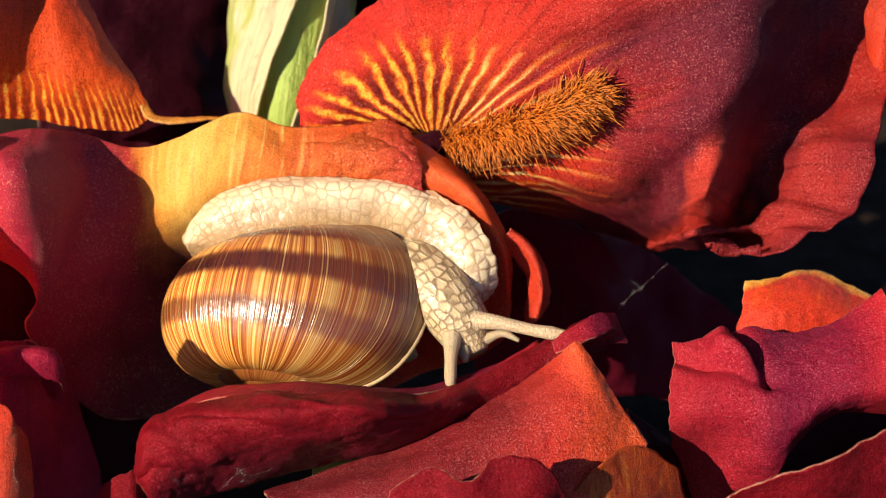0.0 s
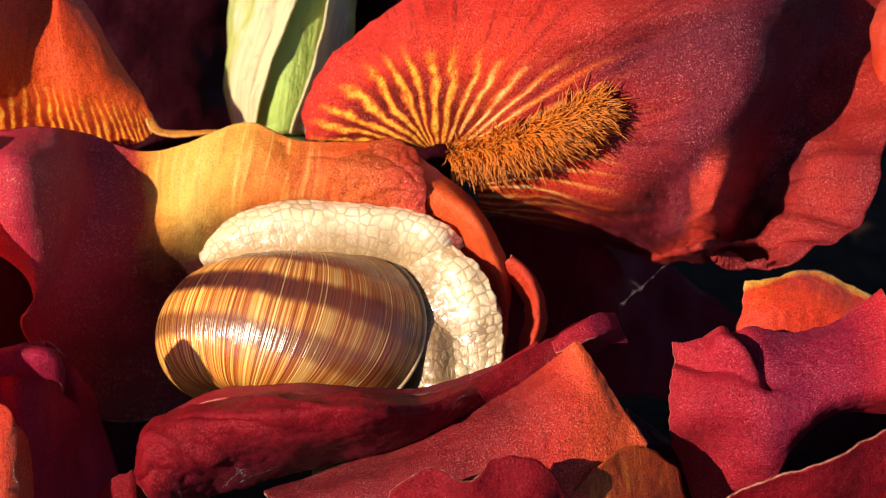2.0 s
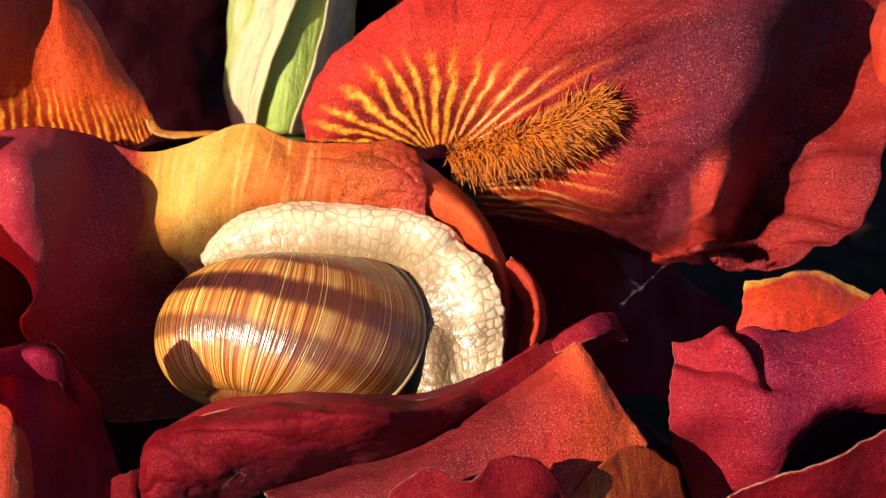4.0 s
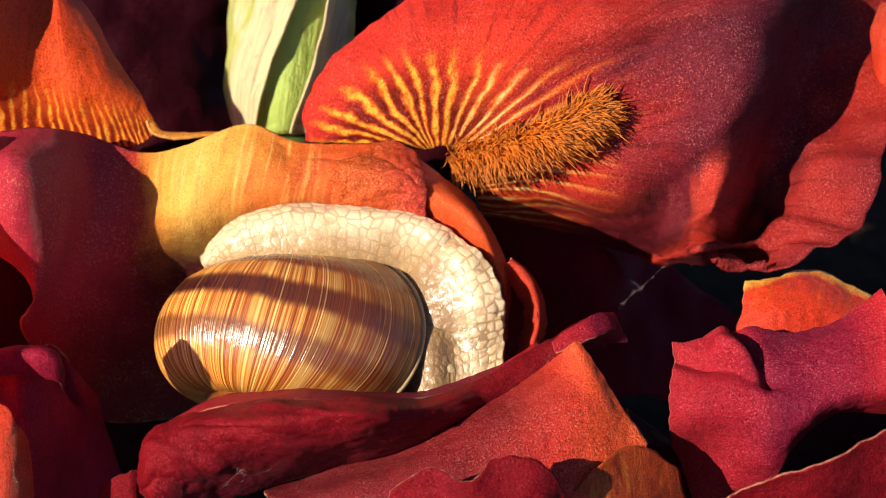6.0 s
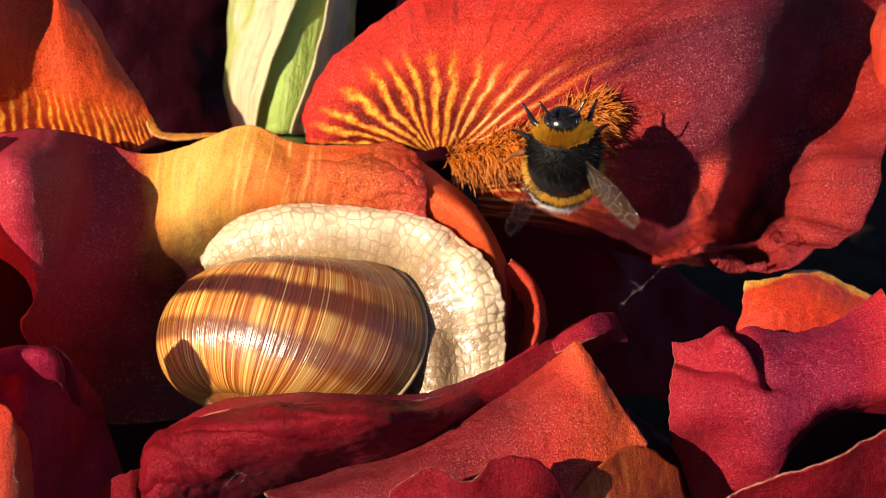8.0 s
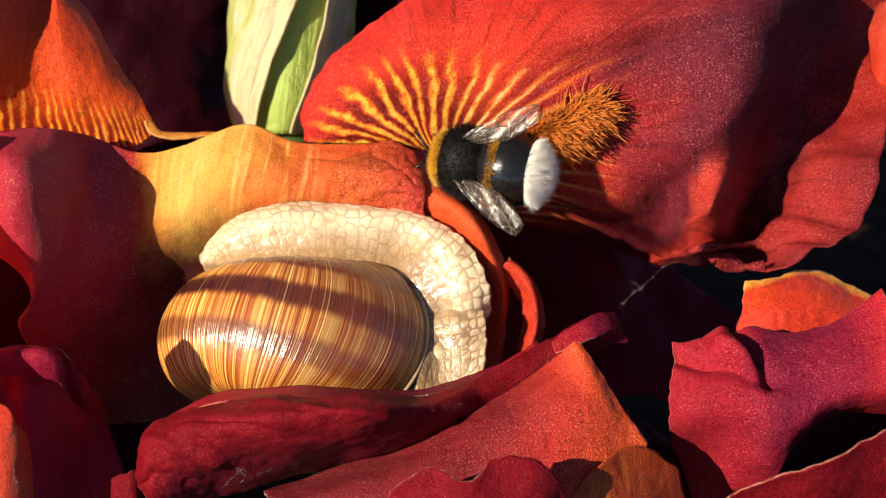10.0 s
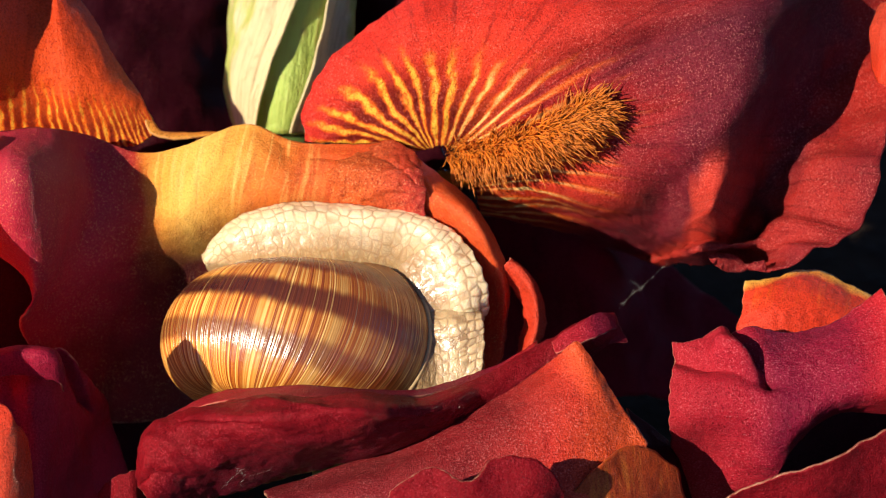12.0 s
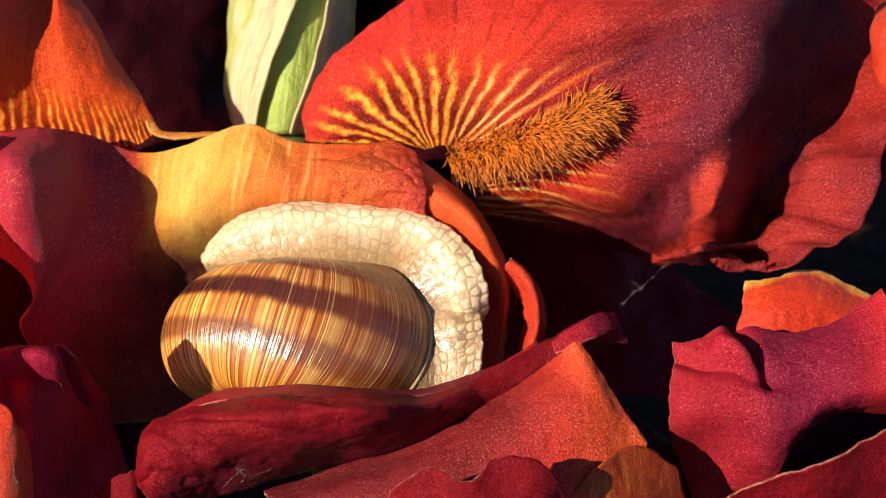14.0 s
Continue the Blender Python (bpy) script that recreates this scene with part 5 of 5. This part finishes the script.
    # the snail's body: the rear of the foot slides, the head and eye stalks draw in under the shell
    walk(snail_rear, [
        (0, pose(-0.00298, -0.00000, -0.00000, -0.04, 2.46, -1.72)), (0.5, pose(-0.00326, 0.00000, 0.00001, -0.02, 1.64, -1.15)), (1, pose(-0.00289, 0.00009, 0.00013, -0.01, 1.23, -0.86)), (1.5, pose(-0.00184, 0.00011, 0.00015, -0.01, 1.23, -0.86)), (2, pose(-0.00032, -0.00002, -0.00003, -0.00, 0.66, -0.46)), (3, pose(-0.00000, -0.00000, 0.00000, -0.00, 0.41, -0.29)), (6.5, pose(0.00000, 0.00000, 0.00000, 0.00, -0.00, 0.00)), (8, pose(-0.00032, 0.00009, 0.00013, 0.00, -0.00, 0.00)), (10.5, pose(-0.00065, 0.00028, 0.00040, 0.00, -0.00, 0.00)), (14, pose(-0.00090, 0.00036, 0.00052, -0.00, -0.66, 0.46))])
    walk(snail_foot, [
        (0, pose(-0.00155, -0.00038, -0.00054, 0.00, -0.00, -0.00)), (0.6, pose(-0.00177, -0.00063, -0.00090, -0.00, 0.25, -0.17)), (1, pose(-0.00185, -0.00076, -0.00109, -0.01, 1.23, -0.86)), (1.4, pose(-0.00146, -0.00081, -0.00115, -0.03, 2.21, -1.55)), (6.5, pose(0.00000, 0.00000, 0.00000, 0.00, -0.00, 0.00)), (8.2, pose(-0.00042, 0.00000, 0.00001, 0.00, -0.00, 0.00)), (10.3, pose(-0.00242, 0.00116, -0.00008, -0.07, -3.28, 2.30)), (14, pose(-0.00302, 0.00124, 0.00002, -0.09, -3.93, 2.76))])
    walk(snail_neck, [(t, Matrix.Translation(v * MM)) for t, v in (
        (0, Vector((-12.15, 8.77, -3.17))), (1.0, Vector((-12.15, 8.77, -3.17))), (1.3, Vector((-7.29, 4.79, -1.87))), (1.7, Vector((-0.49, -0.00, 0.00))), (3, Vector((-0.16, -0.00, 0.00))), (6.5, Vector((0.00, 0.00, 0.00))), (8.2, Vector((-0.16, -0.00, 0.00))), (10.3, Vector((-3.40, -0.03, 1.01))), (11, Vector((-3.65, -0.19, 1.12))), (14, Vector((-4.05, -0.27, 1.18))))])
    walk(snail_head, [
        (0, pose(-0.00139, -0.00225, -0.00322, -0.15, 4.91, -3.45)), (0.2, pose(-0.00244, -0.00356, -0.00422, -0.12, 4.42, -3.10)), (0.4, pose(-0.00324, -0.00452, -0.00472, -0.09, 3.93, -2.76)), (0.6, pose(-0.00304, -0.00444, -0.00460, -0.08, 3.52, -2.47)), (0.8, pose(-0.00149, -0.00430, -0.00439, -0.00, -0.08, 0.06)), (1, pose(-0.00245, -0.00363, -0.00431, -0.05, 2.87, -2.01)), (1.2, pose(-0.00501, -0.00032, -0.00743, -0.04, 2.54, -1.78)), (1.4, pose(-0.01157, 0.00477, -0.01062, -0.03, 2.21, -1.55)), (1.6, pose(-0.02168, 0.00678, -0.01124, -0.02, 1.77, -1.24)), (14, pose(-0.02124, 0.00710, -0.01078, -0.00, -0.66, 0.46))])
    walk(snail_knob, [
        (0, pose(-0.00605, 0.00634, -0.00664, -0.15, 4.91, -3.45)), (1.3, pose(-0.00651, 0.00745, -0.00505, -0.03, 2.38, -1.66)), (1.7, pose(0.00307, 0.00061, -0.00088, -0.01, 1.49, -1.04)), (2, pose(0.00282, -0.00065, -0.00093, -0.00, 0.66, -0.46)), (2.6, pose(0.00065, -0.00073, -0.00104, -0.00, 0.51, -0.36)), (3, pose(0.00112, -0.00117, -0.00167, -0.00, 0.41, -0.29)), (5.5, pose(0.00162, -0.00070, -0.00100, 0.00, -0.00, 0.00)), (6.2, pose(0.00028, -0.00001, -0.00002, 0.00, -0.00, 0.00)), (6.5, pose(0.00000, 0.00000, 0.00000, 0.00, -0.00, 0.00)), (8, pose(-0.00049, 0.00065, 0.00093, 0.00, -0.00, 0.00)), (10.5, pose(-0.00065, 0.00125, 0.00179, 0.00, -0.00, 0.00)), (14, pose(0.00028, 0.00186, 0.00266, -0.00, -0.66, 0.46))])
    walk(snail_stalk, [(0.0, Matrix())] + [(t, Matrix.Translation(Vector(v) * MM)) for t, v in (
        (0.2, (-2.025, 1.229, -0.860)), (0.4, (-3.726, 2.130, -1.491)), (0.6, (-4.050, 2.130, -1.491)), (0.8, (-2.430, 2.103, -0.484)), (1.0, (-5.184, 2.736, -1.323)), (1.2, (-6.480, 3.277, -2.294)), (14.0, (-6.480, 3.277, -2.294)))])
    walk(bee, [
        (0.0, pose(-0.1119, -0.0663, -0.0010, 35.5, -45.2, 44.8)), (2.0, pose(-0.0675, -0.0473, 0.0312, 26.0, -50.3, 57.6)), (2.2, pose(-0.0556, -0.0439, 0.0361, 13.9, -53.8, 72.9)), (2.3, pose(-0.0541, -0.0430, 0.0374, 7.1, -54.7, 81.3)), (2.4, pose(-0.0447, -0.0428, 0.0377, 2.9, -55.0, 86.5)), (2.5, pose(-0.0371, -0.0319, 0.0365, 3.9, -34.9, 85.5)),
        (2.6, pose(-0.0356, -0.0245, 0.0505, 14.3, -33.3, 73.5)), (2.7, pose(-0.0275, -0.0256, 0.0524, 6.7, -34.6, 82.3)), (2.8, pose(-0.0068, -0.0200, 0.0639, 14.0, -33.4, 73.9)), (2.9, pose(0.0198, -0.0174, 0.0711, -27.8, -28.0, 122.4)), (3.0, pose(-0.0020, -0.0204, 0.0633, 2.4, -35.0, 87.3)), (3.1, pose(-0.0242, -0.0112, 0.0764, 6.5, -34.6, 82.5)),
        (3.2, pose(-0.0365, 0.0051, 0.1008, 13.9, -53.8, 72.9)), (3.6, pose(-0.0365, 0.0159, 0.1163, 13.9, -53.8, 72.9)), (4.6, pose(0.0091, 0.0253, 0.1035, 47.6, -31.8, 25.7)), (5.1, pose(0.0076, 0.0038, 0.0659, 13.9, -53.8, 72.9)), (5.3, pose(0.0097, -0.0025, 0.0657, -65.9, -81.9, 161.0)), (5.4, pose(0.0122, -0.0029, 0.0652, -121.7, -84.6, -144.9)),
        (5.5, pose(0.0139, -0.0032, 0.0648, -134.0, -85.8, -133.8)), (5.6, pose(0.0139, -0.0030, 0.0650, -115.5, -83.5, -150.3)), (5.7, pose(0.0140, -0.0029, 0.0652, -92.4, -80.3, -170.7)), (5.8, pose(0.0265, -0.0099, 0.0713, 6.8, -34.6, 82.2)), (5.9, pose(0.0308, 0.0077, 0.0784, -7.1, -54.7, 98.7)), (6.0, pose(0.0312, 0.0199, 0.0958, -7.1, -54.7, 98.7)),
        (6.4, pose(-0.0066, 0.0298, 0.1100, -51.0, -24.2, 161.7)), (6.8, pose(-0.0482, 0.0091, 0.1013, 14.6, -8.2, 5.8)), (6.9, pose(-0.0262, -0.0060, 0.0893, -5.6, -9.9, 7.0)), (7.0, pose(-0.0144, -0.0071, 0.0840, -1.8, -30.6, 24.5)), (7.1, pose(-0.0148, -0.0113, 0.0746, 0.6, -25.3, 19.3)), (7.2, pose(-0.0073, -0.0161, 0.0675, 19.4, -48.7, 39.5)),
        (7.3, pose(-0.0000, -0.0152, 0.0673, 24.4, -25.1, 52.0)), (7.4, pose(0.0097, -0.0125, 0.0712, 19.2, -31.8, 67.8)), (7.5, pose(0.0049, -0.0123, 0.0714, 14.8, -33.1, 72.9)), (7.6, pose(0.0087, -0.0141, 0.0689, -1.0, -35.0, 91.1)), (7.7, pose(0.0114, -0.0123, 0.0714, 0.0, -35.0, 90.0)), (7.8, pose(0.0133, -0.0122, 0.0715, 6.1, -34.7, 83.0)),
        (7.9, pose(0.0147, -0.0105, 0.0705, 12.8, -33.6, 75.3)), (8.0, pose(0.0168, -0.0023, 0.0661, -137.2, -86.0, -130.8)), (8.1, pose(0.0170, -0.0022, 0.0662, -107.0, -81.3, -157.0)), (8.2, pose(0.0179, -0.0010, 0.0662, -98.4, -66.5, -164.1)), (9.0, pose(0.0109, 0.0050, 0.0623, -48.1, -17.7, 153.5)), (10.0, pose(0.0054, 0.0095, 0.0584, -53.9, 3.6, 158.0)),
        (10.3, pose(0.0045, 0.0148, 0.0537, -62.9, 24.3, 127.4)), (10.5, pose(0.0037, 0.0155, 0.0529, -60.8, 23.3, 124.4)), (10.6, pose(0.0051, 0.0158, 0.0498, -58.7, 20.3, 130.0)), (10.7, pose(0.0026, 0.0185, 0.0434, -54.7, 10.9, 144.7)), (10.9, pose(0.0014, 0.0242, 0.0374, -50.4, 2.5, 144.5)), (12.3, pose(0.0005, 0.0247, 0.0382, 26.0, -50.3, 57.6)),
        (12.5, pose(0.0005, 0.0232, 0.0413, 13.9, -53.8, 72.9)), (12.6, pose(-0.0004, 0.0073, 0.0552, 70.2, -68.1, 6.0)), (12.7, pose(0.0030, 0.0028, 0.0594, 75.0, -69.2, 1.2)), (12.8, pose(0.0071, -0.0003, 0.0619, 70.1, -79.5, 13.2)), (12.9, pose(0.0082, -0.0039, 0.0672, 46.8, -74.5, 36.3)), (13.0, pose(0.0293, -0.0083, 0.0772, -19.4, -31.8, 112.4)),
        (13.1, pose(0.0397, -0.0032, 0.0949, -8.0, -34.5, 99.2)), (13.2, pose(0.0427, 0.0074, 0.1135, -7.1, -34.6, 98.1)), (13.6, pose(-0.0411, 0.0119, 0.1254, -5.5, -8.8, 6.2)), (13.8, pose(-0.0180, -0.0019, 0.1054, -5.7, -4.2, 9.1)), (13.9, pose(0.0056, -0.0075, 0.0904, -8.0, -3.1, 12.0)), (14.0, pose(0.0397, 0.0015, 0.1036, -6.5, -15.5, 11.2))])
    # the abdomen hangs down from the waist while the bee stands on the petal
    for ob in bee_rear:
        walk(ob, [(t, pose(-0.0005, 0, 0.0004, 0, -bend, 0) @ pose(0.0005, 0, -0.0004)) for t, bend in (
            (0.0, 4), (3.2, 4), (4.9, 6), (5.2, 30), (5.3, 42), (5.7, 42), (5.8, 8), (7.9, 6), (8.0, 38), (8.2, 38), (9.0, 20), (10.3, 5), (12.3, 20), (12.7, 40), (12.9, 40), (13.0, 6), (14.0, 6))])
    settled = ((5.2, 5.75), (8.15, 12.85))
    for ob, root, y, name in bee_wings:
        rows = []
        for i in range(141):
            t = i / 10
            still = any(a <= t <= b for a, b in settled)
            sweep = 62 if still else 20
            lift = 3 if still else 66 + 16 * math.sin(i * 2.4)
            m = pose(root[0] * MM, root[1] * y * MM, root[2] * MM, y * lift, 0, y * sweep)
            rows.append((t, m))
        walk(ob, rows)


motions()
